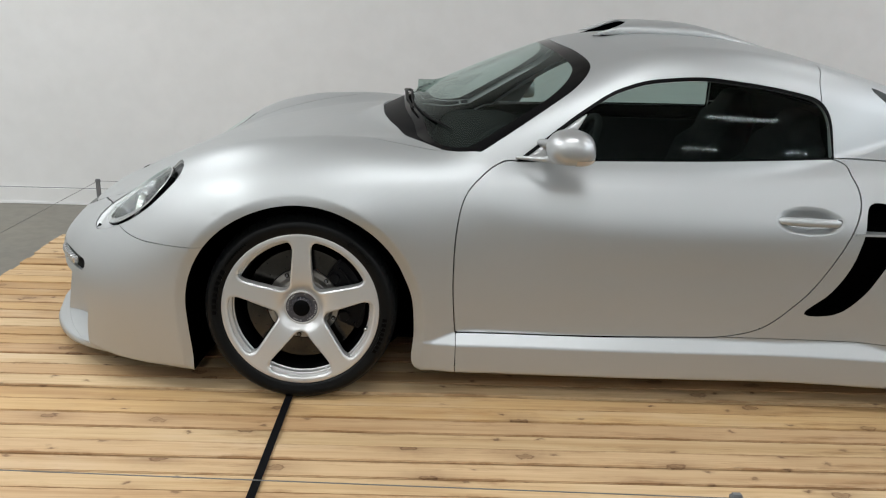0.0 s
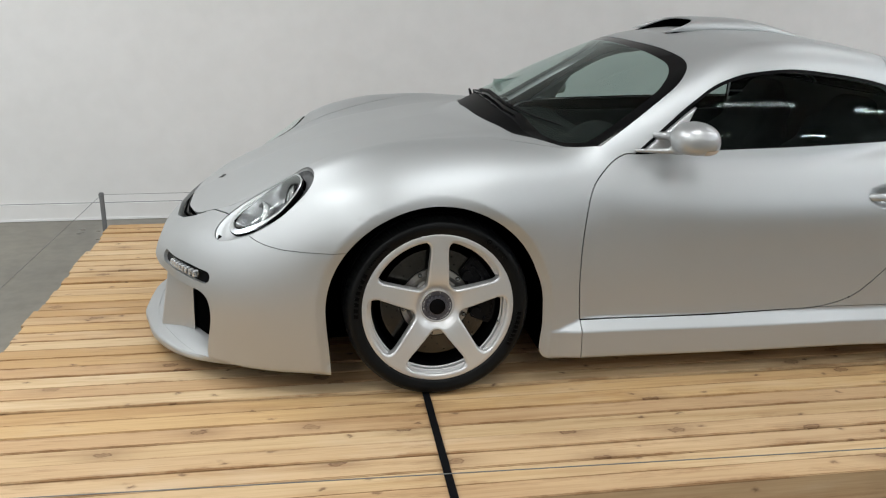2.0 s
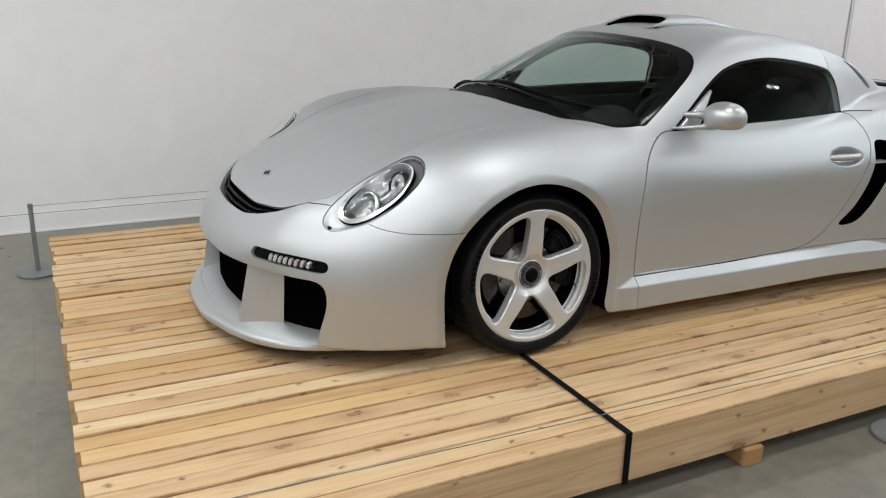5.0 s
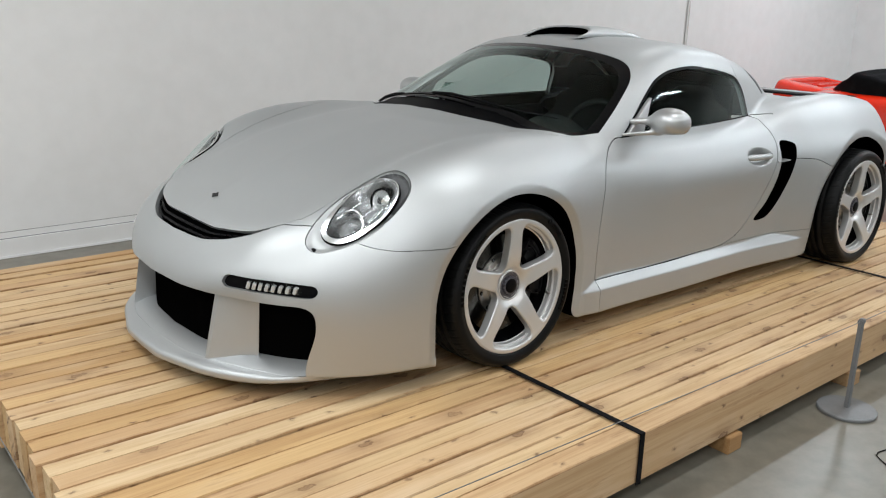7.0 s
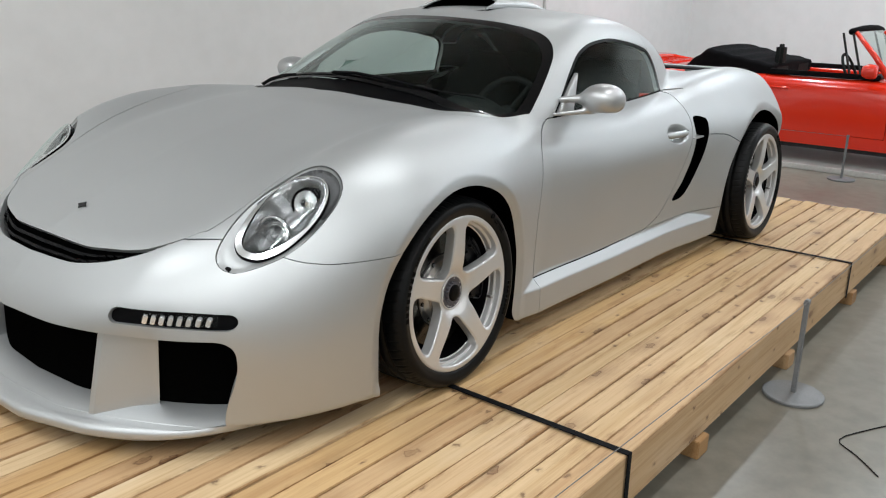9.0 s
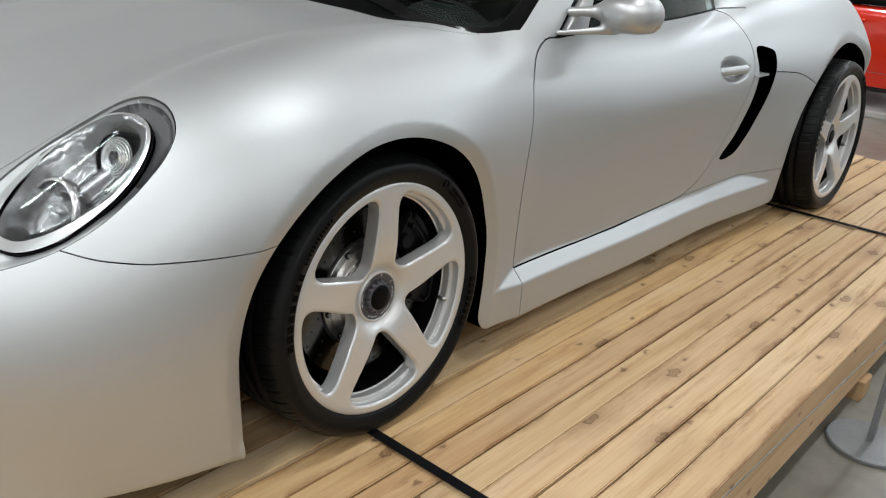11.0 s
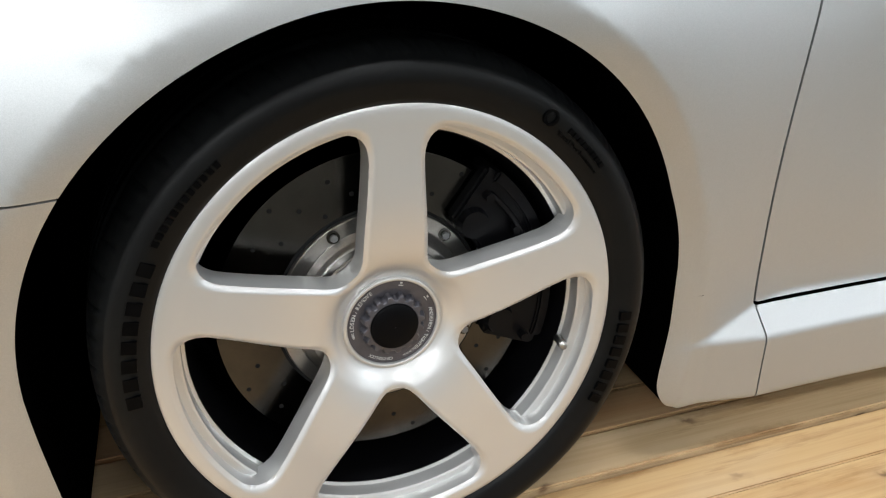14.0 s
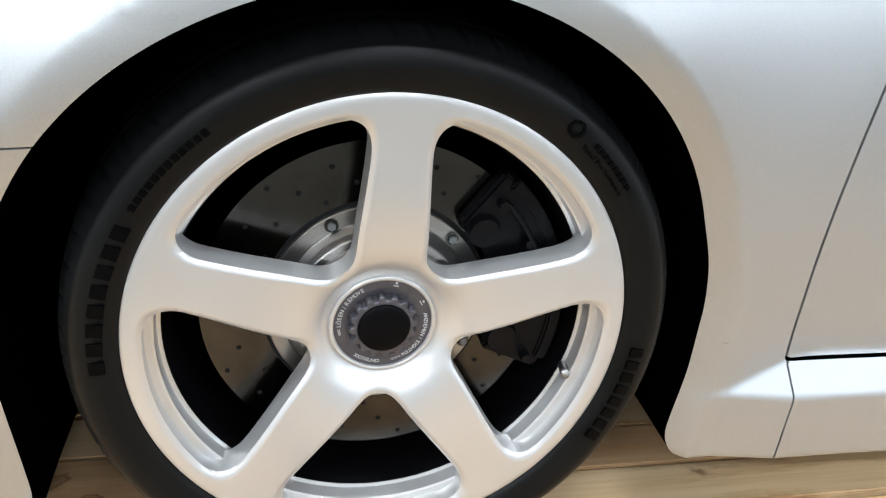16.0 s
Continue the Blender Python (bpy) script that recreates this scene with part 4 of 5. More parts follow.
# front grille below the hood, with two slats
grille_skin.pushed(-0.035).mesh("hood_grille", GRILLE, car, "black crescent air outlet at the hood's edge")
for lo, hi in ((0.20, 0.34), (0.55, 0.72)):
    frac = lambda p: (p[:, 0] - GRILLE_FRONT(across(p[:, 1]))) / (HOOD_FRONT(across(p[:, 1])) - GRILLE_FRONT(across(p[:, 1])) + 1e-4)
    slat = grille_skin.split(lambda p: np.maximum(frac(p) - hi, lo - frac(p)))[1].split(lambda p: across(p[:, 1]) - 0.47)[1]
    for s in (-1, 1):
        slat.side(s).pushed(-0.012).edged(0.01).mesh("grille_slat", BLACK, car)

# nose openings: black mesh set back, painted dividers and floor
mouth_skin.pushed(-0.085).mesh("nose_grille", GRILLE, car, "black mesh grille in the nose openings")
bm = bmesh.new()
cols = []
for k in range(49):
    y = -0.700 + 1.400 * k / 48
    w = abs(y)
    lip = float(LIP(w))
    far = float(NOSE(w, 0.11)) - lip
    cols.append([bm.verts.new((lip + d, y + 2 * MID * (y > 0) * min(1, y / 0.3), float(blade_top(lip + d, np.array(w))) + 0.0016)) for d in (max(far - 0.022, 0.006), max(far + 0.01, 0.02), max(far + 0.05, 0.05), max(far + 0.14, 0.1))])
for a, c in zip(cols, cols[1:]):
    for k in range(3):
        bm.faces.new((a[k], c[k], c[k + 1], a[k + 1]))
part("splitter_floor", bm, PAINT, car, smooth=True)
for s in (-1, 1):
    bm = bmesh.new()
    foot = [(-1.055, 0.346), (-1.049, 0.362), (-0.905, 0.482), (-0.905, 0.33)]
    head = [(-1.001, 0.362), (-0.994, 0.380), (-0.895, 0.492), (-0.895, 0.345)]
    levels = []
    for t in np.linspace(0, 1, 12):
        levels.append([bm.verts.new((fx + (hx - fx) * t, s * (fy + (hy - fy) * t), 0.090 + 0.282 * t)) for (fx, fy), (hx, hy) in zip(foot, head)])
    bm.faces.new(levels[0]), bm.faces.new(levels[-1][::-1])
    for lo, hi in zip(levels, levels[1:]):
        for k in range(4):
            bm.faces.new((lo[k], hi[k], hi[(k + 1) % 4], lo[(k + 1) % 4]))
    bmesh.ops.subdivide_edges(bm, edges=[e for e in bm.edges if abs(e.verts[0].co.z - e.verts[1].co.z) < 1e-6 and (e.verts[0].co - e.verts[1].co).length > 0.1], cuts=6, use_grid_fill=True)
    bmesh.ops.recalc_face_normals(bm, faces=bm.faces[:])
    part("nose_divider", bm, PAINT, car).location.y = 2 * MID * (s > 0)
    # running light in a black slot
    sk = slot_skin.side(s)
    slot = sk.pushed(-0.014).mesh("running_light", BLACK, car, "black slot with a clear running light")
    cover = sk.pushed(-0.004).split(lambda p: np.maximum(np.abs(across(p[:, 1]) - 0.606) - 0.088, np.abs(p[:, 2] - 0.420) - 0.0155))[1]
    cover.mesh("lens", CLEAR, slot).visible_shadow = False
    for k in range(8):
        y = 0.530 + 0.152 * k / 7
        x = float(NOSE(np.array(y), np.array(0.42))) + 0.006
        bm = box(-0.006, 0.007, -0.0095, 0.0095, -0.0125, 0.0125)
        led = part("led", bm, LED, slot, bevel=0.002)
        led.matrix_basis = pose(x, s * y + 2 * MID * (s > 0), 0.420, 0, 18, s * (35 + 22 * k / 7))

# headlights
def lamp_point(u, w, h, s):
    q = LAMP_C + LAMP_A * u + LAMP_B * w + LAMP_N * h
    return Vector((q[0], s * q[1] + 2 * MID * (s > 0), q[2]))


for s in (-1, 1):
    pk = pocket_skin.side(s)
    f_lens = on_lamp(LENS)
    ring, inside = pk.split(f_lens)
    inset = on_lamp(POCKET)(ring.v)
    along = lambda p: (np.stack(xyz(p), 1) - LAMP_C) @ LAMP_A
    back_part = step(along(ring.v), -0.02, 0.08)
    depth = 0.003 + (0.009 + 0.010 * back_part) * step(-inset, 0.0, 0.020 - 0.012 * back_part) + 0.004 * step(-f_lens(ring.v) + 0.02, 0.0, 0.02)
    ring = ring.reshaped(-depth)
    flat_ring, edge_ring = ring.split(lambda p: np.minimum(along(p) - 0.035 - 0.5 * ((np.stack(xyz(p), 1) - LAMP_C) @ LAMP_B), -on_lamp(POCKET)(p) - 0.007))
    lamp = edge_ring.mesh("headlight", PAINT, car, "oval headlight in a sunk silver surround")
    flat_ring.mesh("ribbed_frame", LAMP_FRAME, lamp, "grey finely ribbed plastic frame")
    gasket, bright = inside.split(lambda p: f_lens(p) + 0.004)
    gasket.pushed(-0.010).mesh("gasket", BLACK, lamp)
    bezel, bowl = bright.split(lambda p: f_lens(p) + 0.023 - 0.014 * step(along(p), -0.10, 0.08))
    bezel.pushed(-0.003).mesh("bezel", BEZEL, lamp)
    dome = 0.006 * np.clip(-f_lens(bright.v) / 0.05, 0, 1)
    Skin(bright.v + bright.n * (dome - 0.001)[:, None], bright.n, bright.f).mesh("lens", CLEAR, lamp, "clear glossy headlight cover").visible_shadow = False
    sink = 0.06 * step(-f_lens(bowl.v), 0.010, 0.065)
    bowl.reshaped(-sink - 0.0035).mesh("reflector", DARK_CHROME, lamp)
    ahead = Vector((-0.90, s * 0.22, 0.30)).normalized()
    turn = ahead.to_track_quat("Z", "Y").to_matrix().to_4x4()
    for u, w, r, name in ((-0.048, 0.012, 0.056, "main_lamp"), (0.092, 0.004, 0.045, "turn_lamp")):
        main = name == "main_lamp"
        at = Matrix.Translation(lamp_point(u, w, -0.040 if main else -0.030, s)) @ turn
        unit = part(name, revolve([(r * 0.55, -0.03), (r * 0.9, 0.012), (r, 0.016), (r * 1.06, 0.010), (r * 1.04, -0.01), (r * 0.6, -0.035)], 40, "Z", closed=True), CHROME if main else BLACK, lamp, smooth=True)
        unit.matrix_basis = at
        bulge = 0.45 if main else 0.80
        bits = [part("glass_ball", revolve([(r * (0.50 if main else 0.86) * math.cos(a), r * bulge * math.sin(a) - 0.012) for a in (math.pi / 2 * k / 8 for k in range(9))], 32, "Z"), CLEAR, lamp, smooth=True)]
        bits.append(part("socket", revolve([(r * 0.92, 0.006), (r * 0.74, -0.016), (r * 0.50, -0.027), (r * 0.22, -0.033), (0.001, -0.034)], 32, "Z"), CHROME, lamp, smooth=True))
        bits.append(part("bulb", revolve([(0.0085, -0.032), (0.0085, -0.006), (0.006, 0.001), (0.0005, 0.003)], 20, "Z"), LED if main else INDICATOR, lamp, smooth=True))
        for k in range(3 if main else 6):
            rr = r * ((0.60 if main else 0.30) + 0.10 * k)
            lift = (-0.008 if main else 0.016) - 0.010 * (k / 6) ** 1.5
            bits.append(part("rib", revolve([(rr, lift), (rr + 0.0016, lift + 0.002), (rr + 0.0032, lift)], 36, "Z"), LED, lamp, smooth=True))
        for bit in bits:
            bit.matrix_basis = at
    part("washer_cap", rod((-0.758, s * 0.655, 0.538), (-0.769, s * 0.6585, 0.546), 0.009, n=16), BLACK, lamp).location.y = 2 * MID * (s > 0)

# hood badge, a plain dark shape
bm = bmesh.new()
pts = [(-0.030, 0), (-0.010, 0.008), (0, 0.0165), (0.010, 0.008), (0.030, 0), (0.010, -0.008), (0, -0.0165), (-0.010, -0.008)]
lo, hi = [[bm.verts.new((v * 1.0, u * 0.85, h)) for u, v in pts] for h in (0.0, 0.003)]
bm.faces.new(lo[::-1]), bm.faces.new(hi)
for k in range(8):
    bm.faces.new((lo[k], lo[(k + 1) % 8], hi[(k + 1) % 8], hi[k]))
badge = part("badge", bm, FRIT, hood_ob, "small dark hood badge")
badge.matrix_basis = pose(-0.817, MID, float(HOOD_Z(-0.817)) + 0.0005, 0, -25, 0)

# roof scoop with a raked mouth
bm = bmesh.new()
rows = []
for i in range(33):
    t = i / 32
    x = 1.20 + 0.66 * t
    hgt = 0.050 * (1 - step(np.array(t), 0.25, 1.0)) + 0.002
    wid = 0.20 - 0.03 * t
    base = lambda y: float(ROOF_Z(x)) - 0.048 * (y / 0.65) ** 2
    row = []
    for k in range(25):
        a = math.pi * k / 24
        cy, cz = -math.cos(a), math.sin(a)
        y = wid * math.copysign(abs(cy) ** 0.6, cy)
        lift = hgt * cz ** 0.55
        rake = -0.15 * (1 - cz ** 0.55) * max(0.0, 1 - t * 3)
        row.append((x + rake, y, base(y) + lift - 0.006))
    rows.append(row)
outer = [[bm.verts.new(p) for p in row] for row in rows]
for a, c in zip(outer, outer[1:]):
    for k in range(24):
        bm.faces.new((a[k], c[k], c[k + 1], a[k + 1]))
scoop = part("roof_scoop", bm, PAINT, car, "raised air scoop on the roof", smooth=True)
scoop.location.y = MID
so = scoop.modifiers.new("thickness", "SOLIDIFY")
so.thickness, so.offset = 0.008, -1
bm = bmesh.new()
ringv = [bm.verts.new((px + 0.02, py * 0.955, pz - 0.006)) for px, py, pz in rows[0]]
ringd = [bm.verts.new((px + 0.10, py * 0.93, pz - 0.014)) for px, py, pz in rows[0]]
for k in range(24):
    bm.faces.new((ringv[k], ringv[k + 1], ringd[k + 1], ringd[k]))
bm.faces.new(ringd)
bm.faces.new([bm.verts.new((px + 0.004, py * 0.95, float(ROOF_Z(px)) + 0.0015 - 0.048 * (py / 0.65) ** 2)) for px, py in ((1.055, -0.19), (1.24, -0.19), (1.26, 0.19), (1.055, 0.19))])
part("scoop_throat", bm, VOID, scoop, "black throat")

# wing mirrors
GLOSSY_SILVER = material("glossy_silver_paint", (0.50, 0.51, 0.515), 0.36, 0.8, Coat_Weight=0.15, Coat_Roughness=0.12)


def mirror_shape(p):
    x, y, z = xyz(p)
    head = (np.abs((x - 0.885) / 0.082) ** 2.3 + np.abs((y - 0.902) / 0.085) ** 2.3 + np.abs((z - 0.913 + 0.10 * np.maximum(x - 0.89, 0)) / 0.060) ** 2.2 + 1e-9) ** (1 / 2.3)
    head = (head - 1) * 0.055
    head = smax(head, 0.860 - z, 0.012)
    head = smax(head, (x - 0.960 + 0.10 * (z - 0.917)) * 0.95, 0.014)

    def arm(a, c, r0, r1):
        a, c = np.array(a), np.array(c)
        q = np.stack([x, y, z], 1)
        t = np.clip(((q - a) @ (c - a)) / ((c - a) @ (c - a)), 0, 1)
        return np.linalg.norm(q - a - t[:, None] * (c - a), axis=1) - (r0 + (r1 - r0) * t)
    f = smin(head, arm((0.722, 0.778, 0.855), (0.85, 0.872, 0.867), 0.006, 0.012), 0.02)
    f = smin(f, arm((0.80, 0.758, 0.906), (0.865, 0.868, 0.915), 0.011, 0.020), 0.02)
    sail = np.maximum(np.maximum((z - WIN_TOP(x)) * 0.8 + 0.012, (x - 0.872 - 0.60 * (z - 0.86))), 0.852 - z)
    sail = smax(sail, np.abs(y - (0.772 - 0.28 * (z - 0.85))) - 0.012, 0.008)
    return smin(f, sail, 0.012)


for s in (-1, 1):
    lo, hi = (0.66, -1.03, 0.82), (1.05, -0.68, 1.06)
    sk = skin_of(mirror_shape, lo, hi, 0.0055)
    if s > 0:
        sk = Skin(sk.v * np.array((1, -1, 1)) + np.array((0, 2 * MID, 0)), sk.n * np.array((1, -1, 1)), sk.f[:, ::-1])
    lampf = lambda p: np.maximum(np.abs(p[:, 2] - 0.872) - 0.0125, np.maximum(0.893 - p[:, 0], 0.86 - across(p[:, 1])))
    shell, strip = sk.split(lampf)
    mir = shell.mesh("wing_mirror", GLOSSY_SILVER, car, "silver wing mirror on a two-armed foot")
    strip.pushed(0.001).mesh("indicator", INDICATOR, mir)

# wipers resting along the windscreen's foot
def glass_z(x, y):
    w = float(across(np.array(y)))
    return max(float(TOP(x, w)), float(ROOF_Z(x - 0.30 * (w / 0.7) ** 2)) - 0.048 * (w / 0.65) ** 2)


for pts in ([(0.385, 0.56), (0.345, 0.40), (0.315, 0.20), (0.31, 0.02)], [(0.335, 0.05), (0.345, -0.20), (0.40, -0.42), (0.50, -0.60)]):
    px, py = curve(*[(k, p[0]) for k, p in enumerate(pts)]), curve(*[(k, p[1]) for k, p in enumerate(pts)])
    line = [(float(px(k / 6)), float(py(k / 6))) for k in range(19)]
    rubber = [(x, y, glass_z(x, y) + 0.006) for x, y in line]
    wip = part("wiper_blade", tube(rubber, [0.002] + [0.0038] * 17 + [0.002], n=6), BLACK, car, "black windscreen wiper")
    arm = [(x - 0.022, y - 0.01, glass_z(x, y) + h) for (x, y), h in ((line[0], 0.004), (line[3], 0.011), (line[7], 0.014), (line[10], 0.012))]
    part("wiper_arm", tube(arm, [0.008, 0.007, 0.0055, 0.004], n=8), BLACK, wip)
    part("spindle", rod(arm[0], (arm[0][0], arm[0][1], arm[0][2] + 0.004), 0.011, n=16), BLACK, wip)

# rear wing
part("wing_post", box(2.86, 2.96, -0.42, -0.39, 0.82, 0.905), PAINT, car)
part("wing_post", box(2.86, 2.96, 0.39, 0.42, 0.82, 0.905), PAINT, car)
bm = bmesh.new()
prof = [(-0.13, 0.0), (-0.09, 0.018), (0.0, 0.026), (0.10, 0.022), (0.15, 0.014), (0.10, 0.006), (0.0, 0.002), (-0.09, -0.006)]
ends = [[bm.verts.new((2.92 + u, y, 0.905 + 0.55 * v)) for u, v in prof] for y in np.linspace(-0.70, 0.70, 15)]
for a, c in zip(ends, ends[1:]):
    for k in range(8):
        bm.faces.new((a[k], a[(k + 1) % 8], c[(k + 1) % 8], c[k]))
bm.faces.new(ends[0]), bm.faces.new(ends[-1][::-1])
bmesh.ops.recalc_face_normals(bm, faces=bm.faces[:])
wing = part("rear_wing", bm, BLACK, car, "thin black rear wing with a silver upper strip", smooth=True)
part("upper_strip", box(2.875, 2.96, -0.685, 0.685, 0.9180, 0.9205), PAINT, wing)

# cabin inside
def seat_shape(p):
    x, y, z = p[:, 0], p[:, 1], p[:, 2]
    q = lambda cx, cz, hx, hy, hz, lean=0.0: smax(smax(np.abs(x - cx - lean * (z - cz)) - hx, np.abs(y) - hy, 0.06), np.abs(z - cz) - hz, 0.06)
    f = smin(q(1.30, 0.36, 0.25, 0.24, 0.09), q(1.60, 0.66, 0.07, 0.23, 0.30, 0.32), 0.08)
    wings = np.minimum(q(1.56, 0.62, 0.10, 0.26, 0.20, 0.32), 9.0)
    f = smin(f, smax(wings, 0.17 - np.abs(y), 0.05), 0.05)
    return smin(f, q(1.70, 0.97, 0.05, 0.13, 0.085, 0.25), 0.06)


for sy in (-0.36, 0.36):
    sk = skin_of(seat_shape, (0.95, -0.34, 0.2), (1.95, 0.34, 1.12), 0.022)
    ob = sk.mesh("seat", LEATHER, car, "dark grey leather bucket seat")
    ob.location = (0.12, sy, -0.06)


def dash_shape(p):
    x, y, z = xyz(p)
    f = smax(np.abs(x - 0.62 - 0.1 * y * y) - 0.22, np.abs(z - 0.68) - 0.14, 0.14)
    hood_ = np.sqrt((x - 0.72) ** 2 + ((p[:, 1] + 0.36) * 0.7) ** 2 + ((z - 0.79) * 1.1) ** 2) - 0.12
    return smax(smin(f, hood_, 0.06), y - 0.70, 0.05)


skin_of(dash_shape, (0.3, -0.78, 0.45), (1.0, 0.78, 0.98), 0.025).mesh("dashboard", LEATHER, car, "dark grey dashboard")
wheel_ring = part("steering_wheel", revolve([(0.178 + 0.015 * math.cos(a), 0.015 * math.sin(a)) for a in (2 * math.pi * k / 10 for k in range(10))], 40, "Z", closed=True), LEATHER, car, smooth=True)
wheel_ring.matrix_basis = pose(0.985, -0.36, 0.78, 0, -65, 0)
for a in (90, 210, 330):
    part("spoke", rod((0, 0, 0), (0.175 * math.cos(radians(a)), 0.175 * math.sin(radians(a)), 0), 0.014, n=8), LEATHER, wheel_ring)
part("boss", revolve([(0.05, -0.03), (0.055, 0.0), (0.045, 0.014), (0.001, 0.018)], 24, "Z"), LEATHER, wheel_ring, smooth=True)
part("cabin_bulkhead", box(1.90, 1.93, -0.55, 0.55, 0.2, 1.0), LEATHER, car)
for s in (-1, 1):
    part("door_lining", box(0.75, 1.80, MID + s * 0.745 - 0.015, MID + s * 0.745 + 0.015, 0.25, 0.79), LEATHER, car)

# ---- wheels ----
RIM_R = 0.2715
DISC = mottled("drilled_brake_disc", (0.045, 0.043, 0.040), (0.075, 0.072, 0.067), 25, 0.2, 1.0)
HOLE = material("drilled_hole", (0.002, 0.002, 0.002), 0.9)
ANODISED = mottled("grey_anodised_nut", (0.085, 0.082, 0.095), (0.12, 0.115, 0.13), 60, 0.42, 0.6)
MARK = material("pale_lettering", (0.55, 0.55, 0.55), 0.6)
RAISED = material("raised_tyre_marks", (0.0012, 0.0012, 0.0014), 0.35, Specular_IOR_Level=0.05)
CALIPER = mottled("black_caliper", (0.002, 0.002, 0.0025), (0.005, 0.005, 0.006), 30, 0.38, Specular_IOR_Level=0.12)


def dish(r):
    """How far the wheel's face lies behind its outer lip."""
    return curve((0.05, 0.0385), (0.060, 0.0378), (0.066, 0.0345), (0.075, 0.0268), (0.088, 0.0190), (0.105, 0.0142), (0.13, 0.0104), (0.16, 0.0072), (0.21, 0.0040), (0.240, 0.0018), (0.254, 0.0004), (0.263, 0.0), (0.2690, 0.0012), (0.2715, 0.006))(r)


def openings(u, w):
    """Signed distance to the five openings between the spokes: negative inside."""
    r, a = np.hypot(u, w), np.arctan2(w, u)
    a = (a - radians(90 + 36 - 1.6) + math.pi / 5) % (2 * math.pi / 5) - math.pi / 5
    half = 0.0375 - 0.007 * step(r, 0.09, 0.22)
    s1, s2 = r * np.sin(math.pi / 5 - a), r * np.sin(math.pi / 5 + a)
    f = smax(half - s1, half - s2, 0.045)
    return smax(smax(f, r - 0.2490, 0.04), 0.072 - r, 0.02)


def rim_face():
    nr, nt = 70, 540
    rr, tt = np.meshgrid(np.linspace(0.05, RIM_R, nr), np.linspace(0, 2 * math.pi, nt, endpoint=False), indexing="ij")

    def depth(u, w):
        return dish(np.hypot(u, w)) + 0.0045 * np.clip(1 - openings(u, w) / 0.007, 0, 1) ** 2
    u, w = (rr * np.cos(tt)).ravel(), (rr * np.sin(tt)).ravel()
    e = 4e-4
    gx, gz = (depth(u + e, w) - depth(u - e, w)) / (2 * e), (depth(u, w + e) - depth(u, w - e)) / (2 * e)
    v = np.stack([u, depth(u, w), w], 1)
    n = np.stack([gx, -np.ones_like(gx), gz], 1)
    n /= np.linalg.norm(n, axis=1)[:, None]
    i, j = np.meshgrid(np.arange(nr - 1), np.arange(nt), indexing="ij")
    a, b2, c, d = i * nt + j, (i + 1) * nt + j, (i + 1) * nt + (j + 1) % nt, i * nt + (j + 1) % nt
    f = np.concatenate([np.stack([a, b2, c], -1).reshape(-1, 3), np.stack([a, c, d], -1).reshape(-1, 3)])
    sk = Skin(v, n, f).split(lambda p: openings(p[:, 0], p[:, 2]))[0]
    e = sk.rim()
    inner = np.hypot(*sk.v[e[:, 0]][:, [0, 2]].T)
    keep = (inner > 0.051) & (inner < RIM_R - 0.001)
    e = e[keep]
    pa, pb = sk.v[e[:, 0]], sk.v[e[:, 1]]
    back = np.array((0, 0.034, 0))
    face = np.cross(pb - pa, np.broadcast_to(back, pa.shape))
    face /= np.linalg.norm(face, axis=1)[:, None] + 1e-12
    mid = (pa + pb) / 2 + face * 0.003
    face[openings(mid[:, 0], mid[:, 2]) > 0] *= -1
    edges = []
    turn = (np.degrees(np.arctan2(mid[:, 2], mid[:, 0])) - 88.4) % 360 // 72
    for k in range(5):
        a, c, g = pa[turn == k], pb[turn == k], face[turn == k]
        m = len(a)
        i = np.arange(m)
        edges.append(Skin(np.concatenate([a, c, a + back, c + back]), np.concatenate([g, g, g, g]), np.concatenate([np.stack([i, i + m, i + 2 * m], 1), np.stack([i + m, i + 3 * m, i + 2 * m], 1)])))
    return sk, edges


def lettering(text, radius, start, size, y, spacing=1.0, inward=False, thick=0.0005):
    """Words set round the wheel's axle, read from outside; start in degrees, going clockwise."""
    bm = bmesh.new()
    a = radians(start)
    for ch in text:
        cu = bpy.data.curves.new("letter", "FONT")
        cu.body, cu.size, cu.extrude, cu.resolution_u = ch, size, thick, 2
        tmp = bpy.data.objects.new("letter", cu)
        me = bpy.data.meshes.new_from_object(tmp)
        adv = size * spacing * (0.34 if ch in " .,I/<1l" else 0.62)
        if len(me.vertices):
            side = 1 if not inward else -1
            at = a - side * adv / radius / 2
            ux, uz = math.sin(at) * side, -math.cos(at) * side
            ox, oz = math.cos(at) * radius, math.sin(at) * radius
            wid = (max(v.co.x for v in me.vertices) + min(v.co.x for v in me.vertices)) / 2
            for v in me.vertices:
                p, q, d = v.co.x - wid, v.co.y - size * 0.35, v.co.z
                nx, nz = (math.cos(at), math.sin(at)) if side > 0 else (-math.cos(at), -math.sin(at))
                v.co = (ox + ux * p + nx * q, y - d, oz + uz * p + nz * q)
            bm.from_mesh(me)
        a -= (1 if not inward else -1) * adv / radius
        bpy.data.objects.remove(tmp), bpy.data.curves.remove(cu), bpy.data.meshes.remove(me)
    return bm


